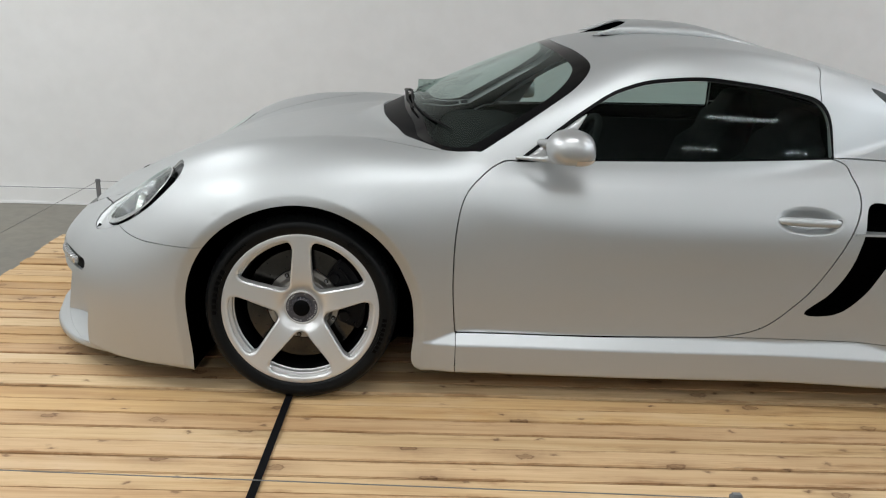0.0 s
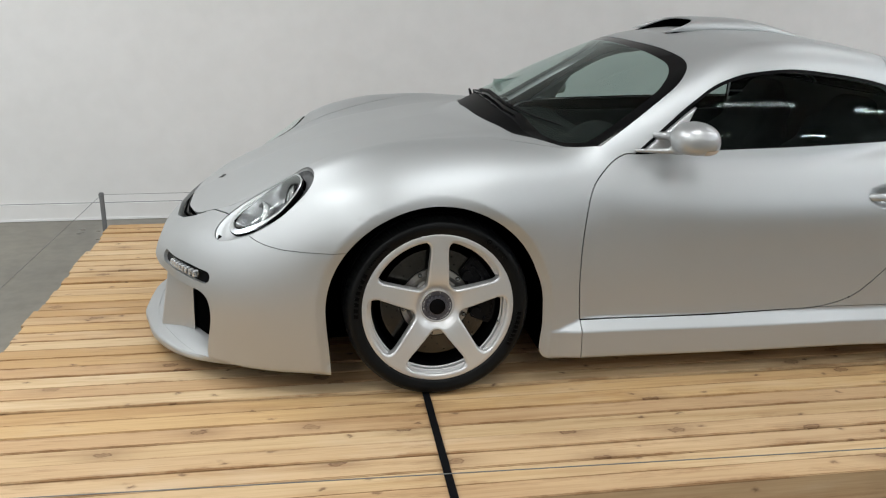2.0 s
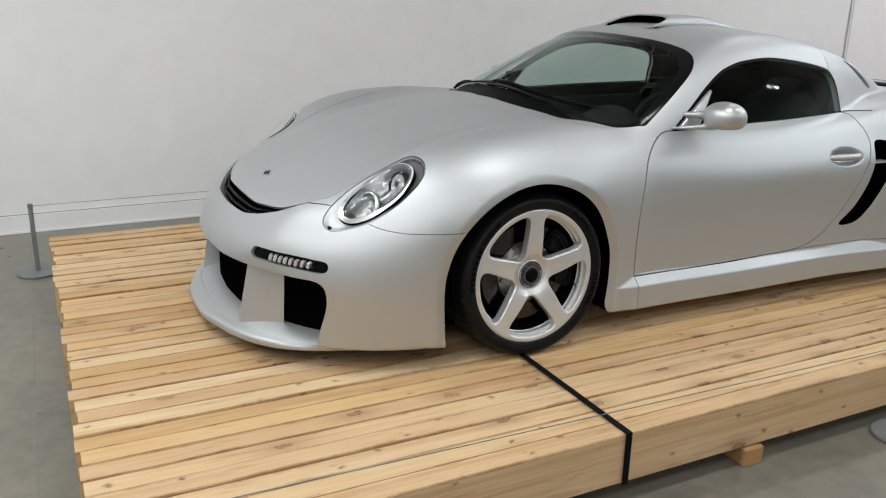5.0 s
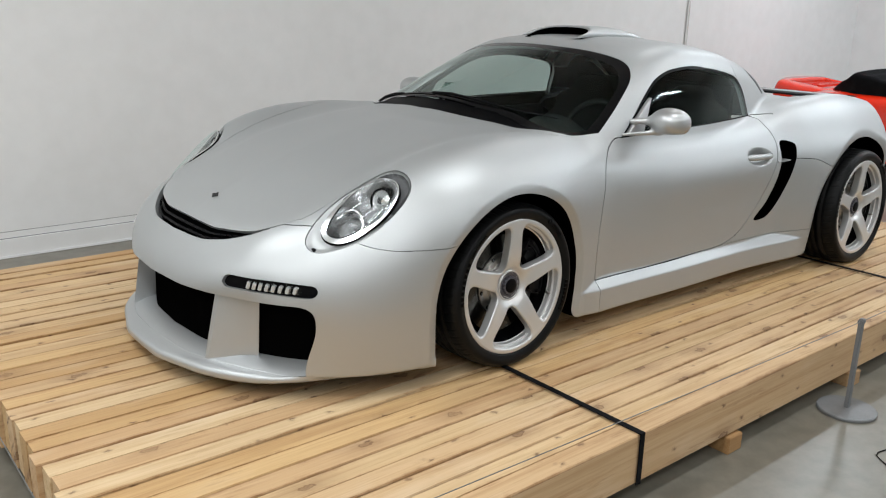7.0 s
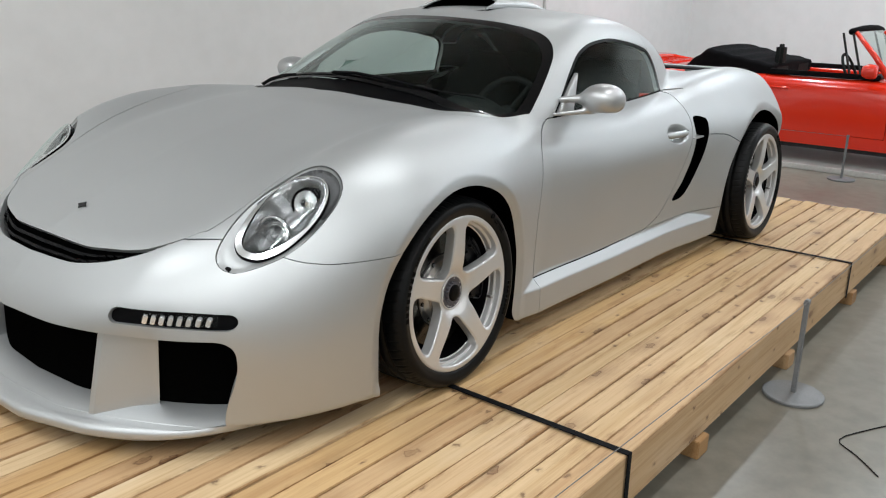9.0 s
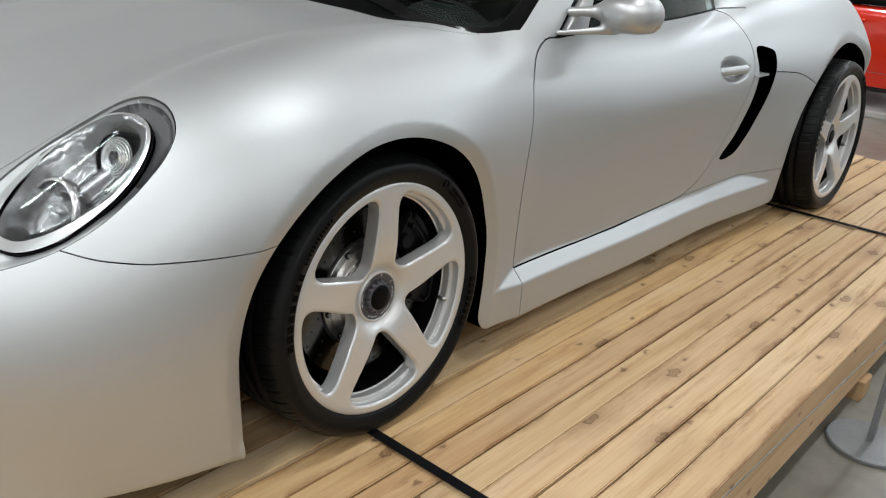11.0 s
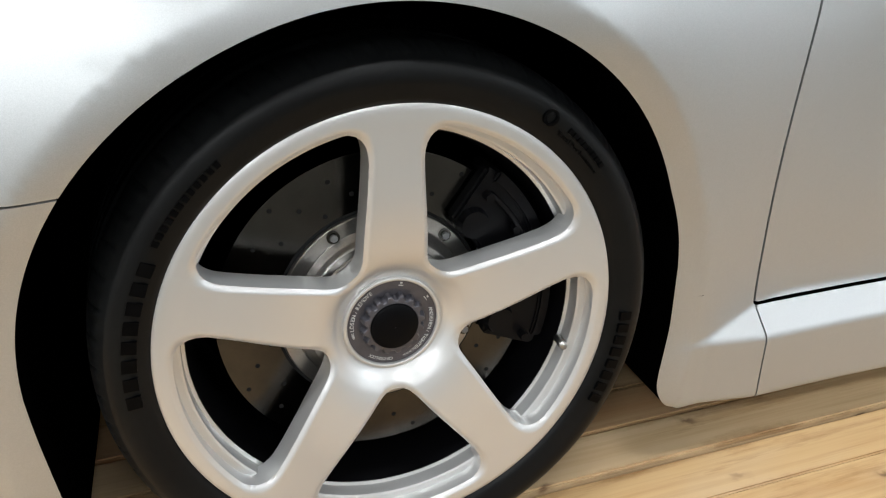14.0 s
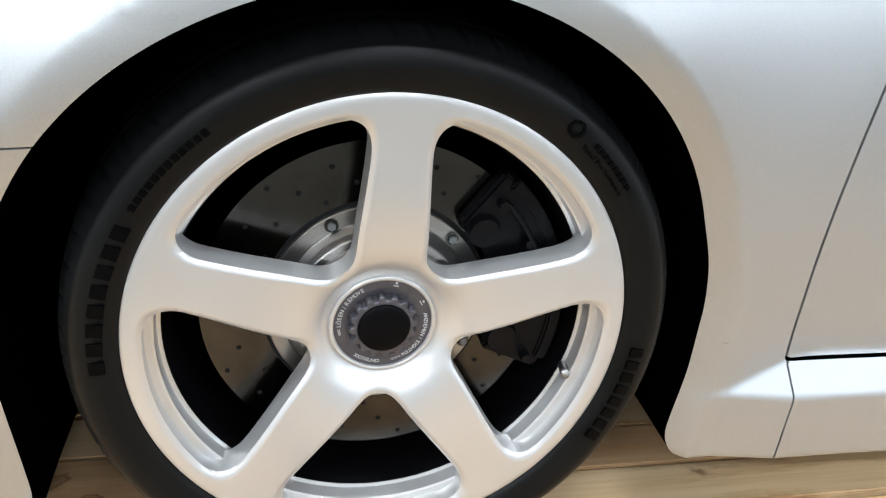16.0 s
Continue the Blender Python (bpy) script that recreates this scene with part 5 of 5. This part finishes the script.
def arc_block(r0, r1, a0, a1, y0, y1, bm=None, n=4):
    bm = bm or bmesh.new()
    rows = []
    for k in range(n + 1):
        a = radians(a0 + (a1 - a0) * k / n)
        rows.append([bm.verts.new((r * math.cos(a), y, r * math.sin(a))) for r, y in ((r0, y0), (r1, y0), (r1, y1), (r0, y1))])
    for p, q in zip(rows, rows[1:]):
        for k in range(4):
            bm.faces.new((p[k], p[(k + 1) % 4], q[(k + 1) % 4], q[k]))
    bm.faces.new(rows[0]), bm.faces.new(rows[-1][::-1])
    bmesh.ops.recalc_face_normals(bm, faces=bm.faces[:])
    return bm


def tyre_mesh(width):
    """Sidewalls, rounded shoulders with cut sipes, four grooves round the tread, flattened where it stands."""
    side = [(0.262, 0.020), (0.2680, 0.006), (0.2720, 0.0005), (0.2765, -0.0030), (0.282, -0.0040), (0.291, -0.0080), (0.300, -0.0095), (0.3085, -0.0075), (0.3145, -0.0035), (0.3155, -0.0015), (0.3205, 0.004), (0.3250, 0.012), (0.3282, 0.022), (0.3302, 0.036)]
    tread = [(0.3312, 0.05), (0.3314, 0.056), (0.3245, 0.058), (0.3245, 0.067), (0.3318, 0.069), (0.332, 0.098), (0.3245, 0.100), (0.3245, 0.110), (0.332, 0.112)]
    half = side + [(r, y) for r, y in tread]
    prof = half + [(0.332, width / 2)] + [(r, width - y) for r, y in half[::-1]]
    n, bm, rings = 720, bmesh.new(), []
    for k in range(n):
        a = 2 * math.pi * k / n
        ring = []
        for i, (r, y) in enumerate(prof):
            if 10 <= i <= 14:
                ph = (k - (i - 10) * 1.1) % 12
                if ph < 1.6:
                    r -= (0.0, 0.0045, 0.006, 0.006, 0.004)[i - 10]
                elif i <= 11 and 5 < ph < 7:
                    r -= 0.0012
            px, pz = r * math.cos(a), r * math.sin(a)
            ring.append(bm.verts.new((px, y, max(pz, -0.3250 + 0.031 * y))))
        rings.append(ring)
    for k in range(n):
        a, c = rings[k], rings[(k + 1) % n]
        for i in range(len(prof) - 1):
            bm.faces.new((a[i], c[i], c[i + 1], a[i + 1]))
    return bm


def make_wheel(width):
    face, edges = rim_face()
    wheel = face.mesh("wheel", WHEEL_PAINT, car, "silver five-spoke centre-lock wheel")
    for edge in edges:
        edge.mesh("opening_edge", WHEEL_PAINT, wheel)
    rim = nut = disc = tyre = bell = cal = wheel
    part("barrel", revolve([(RIM_R, 0.006), (0.2665, 0.014), (0.2515, 0.018), (0.2500, 0.024), (0.2420, 0.0255), (0.2395, 0.027), (0.2380, 0.044), (0.2340, 0.046)], 160), WHEEL_PAINT, rim, smooth=False)
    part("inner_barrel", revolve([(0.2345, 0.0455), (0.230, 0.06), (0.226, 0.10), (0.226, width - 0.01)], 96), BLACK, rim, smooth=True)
    part("tyre", tyre_mesh(width), RUBBER, wheel, "low-profile black road tyre", smooth=True)
    # maker's marks as plain raised bars, other words as letters
    for a0, a1, count, r0, r1 in ((150, 184, 8, 0.2835, 0.2985), (-4, -31, 8, 0.2835, 0.2985)):
        for k in range(count):
            p = a0 + (a1 - a0) * (k + 0.14) / count
            q = a0 + (a1 - a0) * (k + 0.80) / count
            part("raised_bar", arc_block(r0, r1, p, q, -0.0099, -0.006), RAISED, tyre)
    for k in range(12):
        a0 = 147 - 1.75 * k
        part("raised_bar", arc_block(0.2895, 0.2965, a0, a0 - 1.15, -0.0104, -0.006, n=1), RAISED, tyre)
    for k in range(8):
        part("raised_bar", arc_block(0.2945, 0.3005, 48.5 - 1.6 * k, 47.4 - 1.6 * k, -0.0112, -0.006, n=1), RAISED, tyre)
    part("raised_words", lettering("Total Performance", 0.2880, 50.5, 0.0078, -0.0092, 0.95, thick=0.0006), RAISED, tyre)
    part("raised_ring", revolve([(0.006, -0.0112), (0.0095, -0.0112), (0.0095, -0.006), (0.006, -0.006)], 20, closed=True, centre=(0.2965 * math.cos(radians(54)), 0, 0.2965 * math.sin(radians(54)))), RAISED, tyre)
    # centre lock: a bright ring, a dark face with words, a toothed boss that stands out of it
    part("centre_nut", revolve([(0.0602, 0.044), (0.0602, 0.036), (0.0590, 0.0335), (0.0560, 0.0335), (0.0548, 0.035), (0.0548, 0.041)], 72), WHEEL_PAINT, rim, smooth=True)
    part("nut_face", revolve([(0.0550, 0.0375), (0.0440, 0.0378), (0.0300, 0.0400)], 72), ANODISED, nut, smooth=False)
    bm, rings = bmesh.new(), []
    for k in range(192):
        a = 2 * math.pi * k / 192
        wave = 0.0345 + 0.0023 * math.tanh(2.2 * math.sin(16 * a))
        rings.append([bm.verts.new((r * math.cos(a), y, r * math.sin(a))) for r, y in ((wave + 0.0035, 0.039), (wave + 0.001, 0.0290), (wave, 0.0280), (0.0296, 0.0276), (0.0286, 0.0290))])
    for p, q in zip(rings, rings[1:] + rings[:1]):
        for k in range(4):
            bm.faces.new((p[k], p[k + 1], q[k + 1], q[k]))
    part("toothed_boss", bm, ANODISED, nut)
    part("hub_cap", revolve([(0.0288, 0.0300), (0.0287, 0.0258), (0.0275, 0.0246), (0.012, 0.0240), (0.0005, 0.0238)], 48), BLACK, nut, smooth=True)
    part("lettering", lettering("<<< LÖSEN / REMOVE", 0.0488, 195, 0.0068, 0.0370, 1.06, thick=0.0003), MARK, nut)
    part("lettering", lettering("ANZIEHEN / TIGHTEN >>>", 0.0488, 13, 0.0064, 0.0370, 1.0, thick=0.0003), MARK, nut)
    part("lettering", lettering("CENTERLOCK", 0.0488, -92, 0.0056, 0.0370, 0.9, thick=0.0003), MARK, nut)
    for a in (75, 30):
        part("mark", arc_block(0.0505, 0.0525, a + 1.5, a - 1.5, 0.0368, 0.0382, n=1), MARK, nut)
        part("mark", arc_block(0.0478, 0.0488, a + 3.5, a - 3.5, 0.0366, 0.0382, n=1), MARK, nut)
    # valve
    va = radians(-18.5)
    vx, vz = 0.238 * math.cos(va), 0.238 * math.sin(va)
    valve = part("valve", tube([(vx, 0.045, vz), (vx * 0.985, 0.030, vz * 0.985), (vx * 0.978, 0.021, vz * 0.978)], [0.0062, 0.0058, 0.0050], n=14), STEEL, rim, smooth=True)
    # brake
    part("brake_disc", revolve([(0.110, 0.083), (0.198, 0.083), (0.1995, 0.085), (0.1995, 0.113), (0.198, 0.115), (0.110, 0.115)], 96, closed=True), DISC, wheel, "drilled steel brake disc", smooth=False)
    for k in range(48):
        lane = (k * 2) % 5
        a = radians(7.5 * k + 3)
        r = 0.140 + 0.0120 * lane
        part("drilled_hole", rod((r * math.cos(a), 0.0826, r * math.sin(a)), (r * math.cos(a), 0.084, r * math.sin(a)), 0.0029, n=10), HOLE, disc)
    part("disc_bell", revolve([(0.1265, 0.0825), (0.1255, 0.0775), (0.1245, 0.0765), (0.109, 0.0762), (0.1075, 0.0775), (0.1065, 0.0765), (0.101, 0.070), (0.097, 0.064), (0.0955, 0.0625), (0.088, 0.0625), (0.0865, 0.0605), (0.070, 0.058), (0.03, 0.056), (0.03, 0.07)], 96), STEEL, disc, "bright steel disc bell", smooth=False)
    part("disc_gap", revolve([(0.1265, 0.0828), (0.1305, 0.0828)], 96), HOLE, disc)
    for k in range(10):
        a = radians(36 * k + 10)
        part("bolt", rod((0.1165 * math.cos(a), 0.0785, 0.1165 * math.sin(a)), (0.1165 * math.cos(a), 0.0695, 0.1165 * math.sin(a)), 0.0048, n=6), GREY_METAL, bell)
        part("washer", rod((0.1165 * math.cos(a), 0.0785, 0.1165 * math.sin(a)), (0.1165 * math.cos(a), 0.0735, 0.1165 * math.sin(a)), 0.0078, n=16), DISC, bell)
    part("caliper", arc_block(0.136, 0.214, -24, 52, 0.060, 0.082, n=14), CALIPER, wheel, "black brake caliper", bevel=0.004)
    part("caliper_bridge", arc_block(0.202, 0.218, -20, 48, 0.055, 0.130, n=12), CALIPER, cal, bevel=0.003)
    for a, r0 in ((-14, 0.150), (14, 0.150), (42, 0.150)):
        ca, sa = math.cos(radians(a)), math.sin(radians(a))
        part("piston_boss", rod((r0 * ca, 0.062, r0 * sa), (r0 * ca, 0.050, r0 * sa), 0.021, n=20, r2=0.017), CALIPER, cal)
    for a, r0 in ((-20, 0.190), (28, 0.186), (20, 0.128), (46, 0.186)):
        ca, sa = math.cos(radians(a)), math.sin(radians(a))
        part("bolt", rod((r0 * ca, 0.064, r0 * sa), (r0 * ca, 0.046, r0 * sa), 0.006, n=6), CALIPER, cal)
    part("brake_pipe", tube([(0.19 * math.cos(t), 0.054 - 0.006 * math.sin(4 * t), 0.19 * math.sin(t)) for t in np.linspace(0.05, 0.8, 10)], 0.0035, n=8), CALIPER, cal, smooth=True)
    return wheel


front = make_wheel(0.245)
CAMBER, TOE = -1.76, 1.54
for wx, wy, wz, side in ((-0.0045, -0.8958, 0.3258, 1), (AXLE, -1.012, 0.3258, 1), (-0.0045, 0.8958 + 2 * MID, 0.3258, -1), (AXLE, 1.012 + 2 * MID, 0.3258, -1)):
    w = front if side > 0 and wx < 1 else copy_thing(front, Matrix())
    w.matrix_basis = pose(wx, wy, wz, 0, 0, (0 if side > 0 else 180) + side * (TOE if wx < 1 else 0)) @ pose(0, 0, 0, CAMBER)

# ---- barrier posts and cables ----
def barrier_post(x, y, height=0.424, ends=()):
    post = thing("barrier_post", (x, y, FLOOR), "low grey steel barrier post with round base plate", "barrier post", "barrier posts round the displays")
    part("base_plate", revolve([(0.001, 0.0), (0.118, 0.0), (0.121, 0.003), (0.121, 0.012), (0.117, 0.015), (0.02, 0.0175), (0.001, 0.0175)], 56, "Z"), GREY_METAL, post, smooth=False)
    bm = box(-0.013, 0.013, -0.0085, 0.0085, 0.0165, height)
    part("upright", bm, GREY_METAL, post, bevel=0.0025)
    part("cable_clip", box(-0.0155, 0.0155, -0.011, 0.011, height - 0.022, height - 0.006), GREY_METAL, post, bevel=0.002)
    return post


def cable(p, q, sag=0.0):
    pts = [Vector(p).lerp(Vector(q), k / 16) - Vector((0, 0, sag * 4 * (k / 16) * (1 - k / 16))) for k in range(17)]
    c = part("barrier_cable", tube(pts, 0.0016, n=6), CABLE)
    tagged(c, "thin taut steel cable between barrier posts", "cable", "barrier cables")
    return c


TOPZ = FLOOR + 0.424 - 0.014
barrier_post(1.25, -1.685), barrier_post(-1.775, 1.765), barrier_post(4.35, -1.69), barrier_post(1.25, 1.80), barrier_post(-1.80, -1.60)
cable((1.235, -1.685, TOPZ), (-1.785, -1.60, TOPZ), 0.002)
cable((1.265, -1.685, TOPZ), (4.335, -1.69, TOPZ), 0.004)
cable((-1.76, 1.765, TOPZ), (1.235, 1.80, TOPZ), 0.002)
cable((-1.775, 1.753, TOPZ), (-1.80, -1.588, TOPZ), 0.003)

line = [(1.252, -2.065), (1.16, -2.012), (1.081, -1.97), (1.03, -1.945), (0.987, -1.935), (0.958, -1.943), (0.938, -1.966), (0.920, -1.992), (0.904, -2.012), (0.86, -2.055), (0.802, -2.107)]
tagged(part("floor_wire", tube([(x, y, FLOOR + 0.003) for x, y in line], 0.0024, n=6), BLACK), "short loose black wire lying on the concrete floor", "wire")

# ---- the red cabriolet and its plinth ----
PLINTH = mottled("pale_veined_plinth", (0.42, 0.41, 0.39), (0.60, 0.59, 0.57), 2.5, 0.35, relief=0.0004)
tagged(part("plinth", box(6.45, 8.75, -2.75, 2.05, FLOOR, FLOOR + 0.05), PLINTH, bevel=0.006), "low pale veined plinth under the red cabriolet", "plinth")
GLOSS_BLACK = material("gloss_black_trim", (0.008, 0.008, 0.009), 0.2)
HP = 0.05
R_TOP = curve((-1.78, 0.50), (-1.72, 0.62), (-1.55, 0.73), (-1.2, 0.82), (-0.8, 0.865), (-0.3, 0.86), (0.5, 0.855), (0.95, 0.845), (1.4, 0.80), (1.9, 0.72), (2.25, 0.60), (2.42, 0.45))
R_CREST = curve((-1.78, 0.50), (-1.55, 0.68), (-1.2, 0.79), (-0.8, 0.84), (-0.3, 0.835), (0.5, 0.83), (0.95, 0.835), (1.5, 0.84), (1.9, 0.78), (2.2, 0.64), (2.42, 0.45))
R_W = lanes((0.12, 0.30, 0.55, 0.75, 0.9), (
    curve((-1.8, 0.66), (-0.75, 0.81), (0.0, 0.79), (0.8, 0.79), (1.5, 0.80), (2.4, 0.62)),
    curve((-1.8, 0.74), (-0.75, 0.86), (0.0, 0.82), (0.8, 0.82), (1.5, 0.84), (2.4, 0.70)),
    curve((-1.8, 0.76), (-0.75, 0.875), (0.0, 0.83), (0.8, 0.83), (1.5, 0.845), (2.4, 0.72)),
    curve((-1.8, 0.70), (-0.75, 0.83), (0.0, 0.80), (0.8, 0.80), (1.5, 0.79), (2.4, 0.62)),
    curve((-1.8, 0.55), (-0.75, 0.70), (0.0, 0.72), (0.8, 0.72), (1.5, 0.65), (2.4, 0.5))))


def red_arches(p):
    x, z = p[:, 0], p[:, 2]
    return np.minimum(np.hypot(x + 0.75, z - 0.31), np.hypot(x - 1.52, z - 0.31)) - 0.345


def cabriolet(p):
    x, y, z = p[:, 0], np.abs(p[:, 1]), p[:, 2]
    top = z - np.where(y < 0.5, R_TOP(x), R_TOP(x) + (R_CREST(x) - R_TOP(x)) * step(y, 0.5, 0.72))
    f = smax(top, y - R_W(x, z), 0.10)
    f = smax(f, -1.76 + 0.25 * (y / 0.8) ** 3 - x, 0.10)
    f = smax(f, x - 2.42 + 0.35 * (y / 0.8) ** 3, 0.12)
    f = smax(f, 0.135 - z, 0.02)
    well = np.maximum(np.maximum(np.abs(x - 0.32) - 0.62, y - 0.64), 0.45 - z)
    return smax(f, -well, 0.02)


cab = thing("cabriolet", (7.43, 0.28, FLOOR + HP), "glossy red cabriolet with black soft top folded down", "car")
cab.rotation_euler = (0, 0, radians(-90))
red = skin_of(cabriolet, (-1.9, -1.0, 0.08), (2.55, 1.0, 1.0), 0.024).split(red_arches)[0]


def red_door(p):
    x, y, z = xyz(p)
    return np.maximum(np.maximum(np.abs(x - 0.52) - 0.60, np.maximum(0.30 - z, z - 0.85)), 0.66 - np.abs(p[:, 1]))


red, rdoor = panel(red, red_door, 0.003)
red, sill_band = red.split(lambda p: np.maximum(p[:, 2] - 0.178, 0.6 - np.abs(p[:, 1])))
red.edged(0.02).mesh("body", RED, cab)
sill_band.edged(0.02).mesh("sill_strip", GLOSS_BLACK, cab, "black lower sill strip")
for s in (-1, 1):
    sk = rdoor
    keep = (sk.v[sk.f].mean(1)[:, 1] * s) > 0
    d = Skin(sk.v, sk.n, sk.f[keep]).tidy().edged(0.02).mesh("door", RED, cab)
    part("door_handle", tube([(-0.02 + 0.02 * k, s * (0.835 - 0.01 * abs(k / 5 - 1) ** 4), 0.715) for k in range(11)], 0.011, n=8), RED, d, smooth=True)
    part("door_cap", box(-0.06, 0.98, s * 0.70 - 0.03, s * 0.70 + 0.03, 0.835, 0.885), FABRIC, cab, bevel=0.01)
    mirr = part("wing_mirror", revolve([(0.001, -0.09), (0.05, -0.075), (0.068, -0.03), (0.066, 0.03), (0.055, 0.05), (0.001, 0.052)], 20, "X"), RED, cab, smooth=True)
    mirr.location = (0.93, s * 0.90, 0.93)
    part("mirror_foot", box(0.88, 0.95, s * 0.82 - 0.04, s * 0.82 + 0.04, 0.86, 0.90), RED, cab, bevel=0.008)
    # windscreen post and the small fixed pane's frame
    part("screen_post", tube([(1.05, s * 0.70, 0.86), (0.90, s * 0.67, 1.05), (0.68, s * 0.60, 1.27)], [0.032, 0.026, 0.022], n=10), RED, cab, smooth=True)
    part("vent_post", tube([(0.70, s * 0.70, 0.87), (0.57, s * 0.63, 1.26)], 0.011, n=8), GLOSS_BLACK, cab)
    part("vent_post", tube([(0.80, s * 0.70, 0.87), (0.66, s * 0.63, 1.26)], 0.011, n=8), GLOSS_BLACK, cab)
    for wx in (-0.75, 1.52):
        w = part("wheel", revolve([(0.20, -0.10), (0.21, -0.112), (0.27, -0.115), (0.305, -0.10), (0.312, -0.06), (0.312, 0.06), (0.305, 0.10), (0.2, 0.10)], 56, closed=True), RUBBER, cab, "black tyre on a silver rim", smooth=True)
        w.matrix_basis = pose(wx, s * 0.715, 0.312, 0, 0, 0 if s < 0 else 180)
        part("rim", revolve([(0.205, -0.10), (0.19, -0.095), (0.12, -0.08), (0.05, -0.095), (0.001, -0.10)], 40), WHEEL_PAINT, w, smooth=True)
        part("well", box(wx - 0.36, wx + 0.36, s * 0.62 - 0.02, s * 0.62 + 0.02, 0.14, 0.68), VOID, cab)
part("header_rail", tube([(0.64, -0.62, 1.275), (0.66, -0.3, 1.30), (0.665, 0, 1.305), (0.66, 0.3, 1.30), (0.64, 0.62, 1.275)], 0.032, n=10), FABRIC, cab, smooth=True)
bm = bmesh.new()
grid = [[bm.verts.new((1.08 - 0.42 * t - 0.05 * (1 - abs(u) ** 2) * (-1), u * (0.70 - 0.10 * t), 0.86 + 0.42 * t)) for u in np.linspace(-1, 1, 9)] for t in np.linspace(0, 1, 5)]
for a, c in zip(grid, grid[1:]):
    for k in range(8):
        bm.faces.new((a[k], a[k + 1], c[k + 1], c[k]))
part("windscreen", bm, GLASS, cab, smooth=True).visible_shadow = False


def hood_stack(p):
    x, y, z = p[:, 0], np.abs(p[:, 1]), p[:, 2]
    ridge = curve((-1.05, 0.86), (-0.97, 0.93), (-0.86, 1.00), (-0.73, 1.075), (-0.60, 1.05), (-0.35, 1.0), (-0.12, 0.965), (-0.05, 0.95))(x)
    f = smax(z - ridge + 0.03 * (y / 0.7) ** 2 - 0.005 * np.sin(34 * x + 3 * y), y - 0.70 + 0.15 * step(-x, 0.7, 1.05), 0.04)
    return smax(smax(f, np.abs(x + 0.545) - 0.50, 0.03), 0.80 - z, 0.02)


skin_of(hood_stack, (-1.15, -0.8, 0.76), (0.02, 0.8, 1.15), 0.022).mesh("soft_top", FABRIC, cab, "folded black fabric soft top")
for sy in (-0.36, 0.36):
    part("seat_back", box(-0.16, -0.04, sy - 0.22, sy + 0.22, 0.55, 0.93), LEATHER, cab, bevel=0.04)
part("cabin_floor", box(-0.3, 0.95, -0.64, 0.64, 0.40, 0.44), LEATHER, cab)
part("dashboard", box(0.80, 1.0, -0.66, 0.66, 0.62, 0.86), LEATHER, cab, bevel=0.04)
ring = part("steering_wheel", revolve([(0.185 + 0.014 * math.cos(a), 0.014 * math.sin(a)) for a in (2 * math.pi * k / 8 for k in range(8))], 32, "Z", closed=True), LEATHER, cab, smooth=True)
ring.matrix_basis = pose(0.62, -0.36, 0.88, 0, 65, 0)


def tail_spoiler(p):
    x, y, z = p[:, 0], np.abs(p[:, 1]), p[:, 2]
    ridge = curve((-1.84, 0.905), (-1.70, 0.925), (-1.5, 0.90), (-1.3, 0.875), (-1.1, 0.85))(x)
    f = smax(z - ridge + 0.02 * (y / 0.5) ** 4, y - 0.57, 0.07)
    f = smax(smax(f, -1.80 - x + 0.10 * (y / 0.55) ** 2 - 0.25 * (0.82 - z), 0.05), 0.72 - z, 0.04)
    pit = np.maximum(np.maximum(np.abs(x + 1.40) - 0.19, y - 0.40), 0.84 + 0.03 * (x + 1.4) - z)
    return smax(smax(f, x + 1.10, 0.02), -pit, 0.03)


skin_of(tail_spoiler, (-1.95, -0.65, 0.68), (-1.05, 0.65, 0.96), 0.015, mirrored=0.0).mesh("tail_spoiler", RED, cab, "raised red tail spoiler over the engine grille")
for k in range(5):
    part("engine_lid_slat", box(-1.555 + 0.065 * k, -1.525 + 0.065 * k, -0.38, 0.38, 0.845, 0.872), RED, cab, bevel=0.005)
part("engine_grille", box(-1.58, -1.22, -0.39, 0.39, 0.836, 0.8405), GLOSS_BLACK, cab)
part("head_rest", box(-0.10, -0.02, -0.50, -0.34, 0.90, 1.12), LEATHER, cab, bevel=0.03)
barrier_post(6.18, -0.62)
barrier_post(6.18, 1.9)
cable((6.18, -0.608, TOPZ), (6.18, 1.888, TOPZ), 0.004)
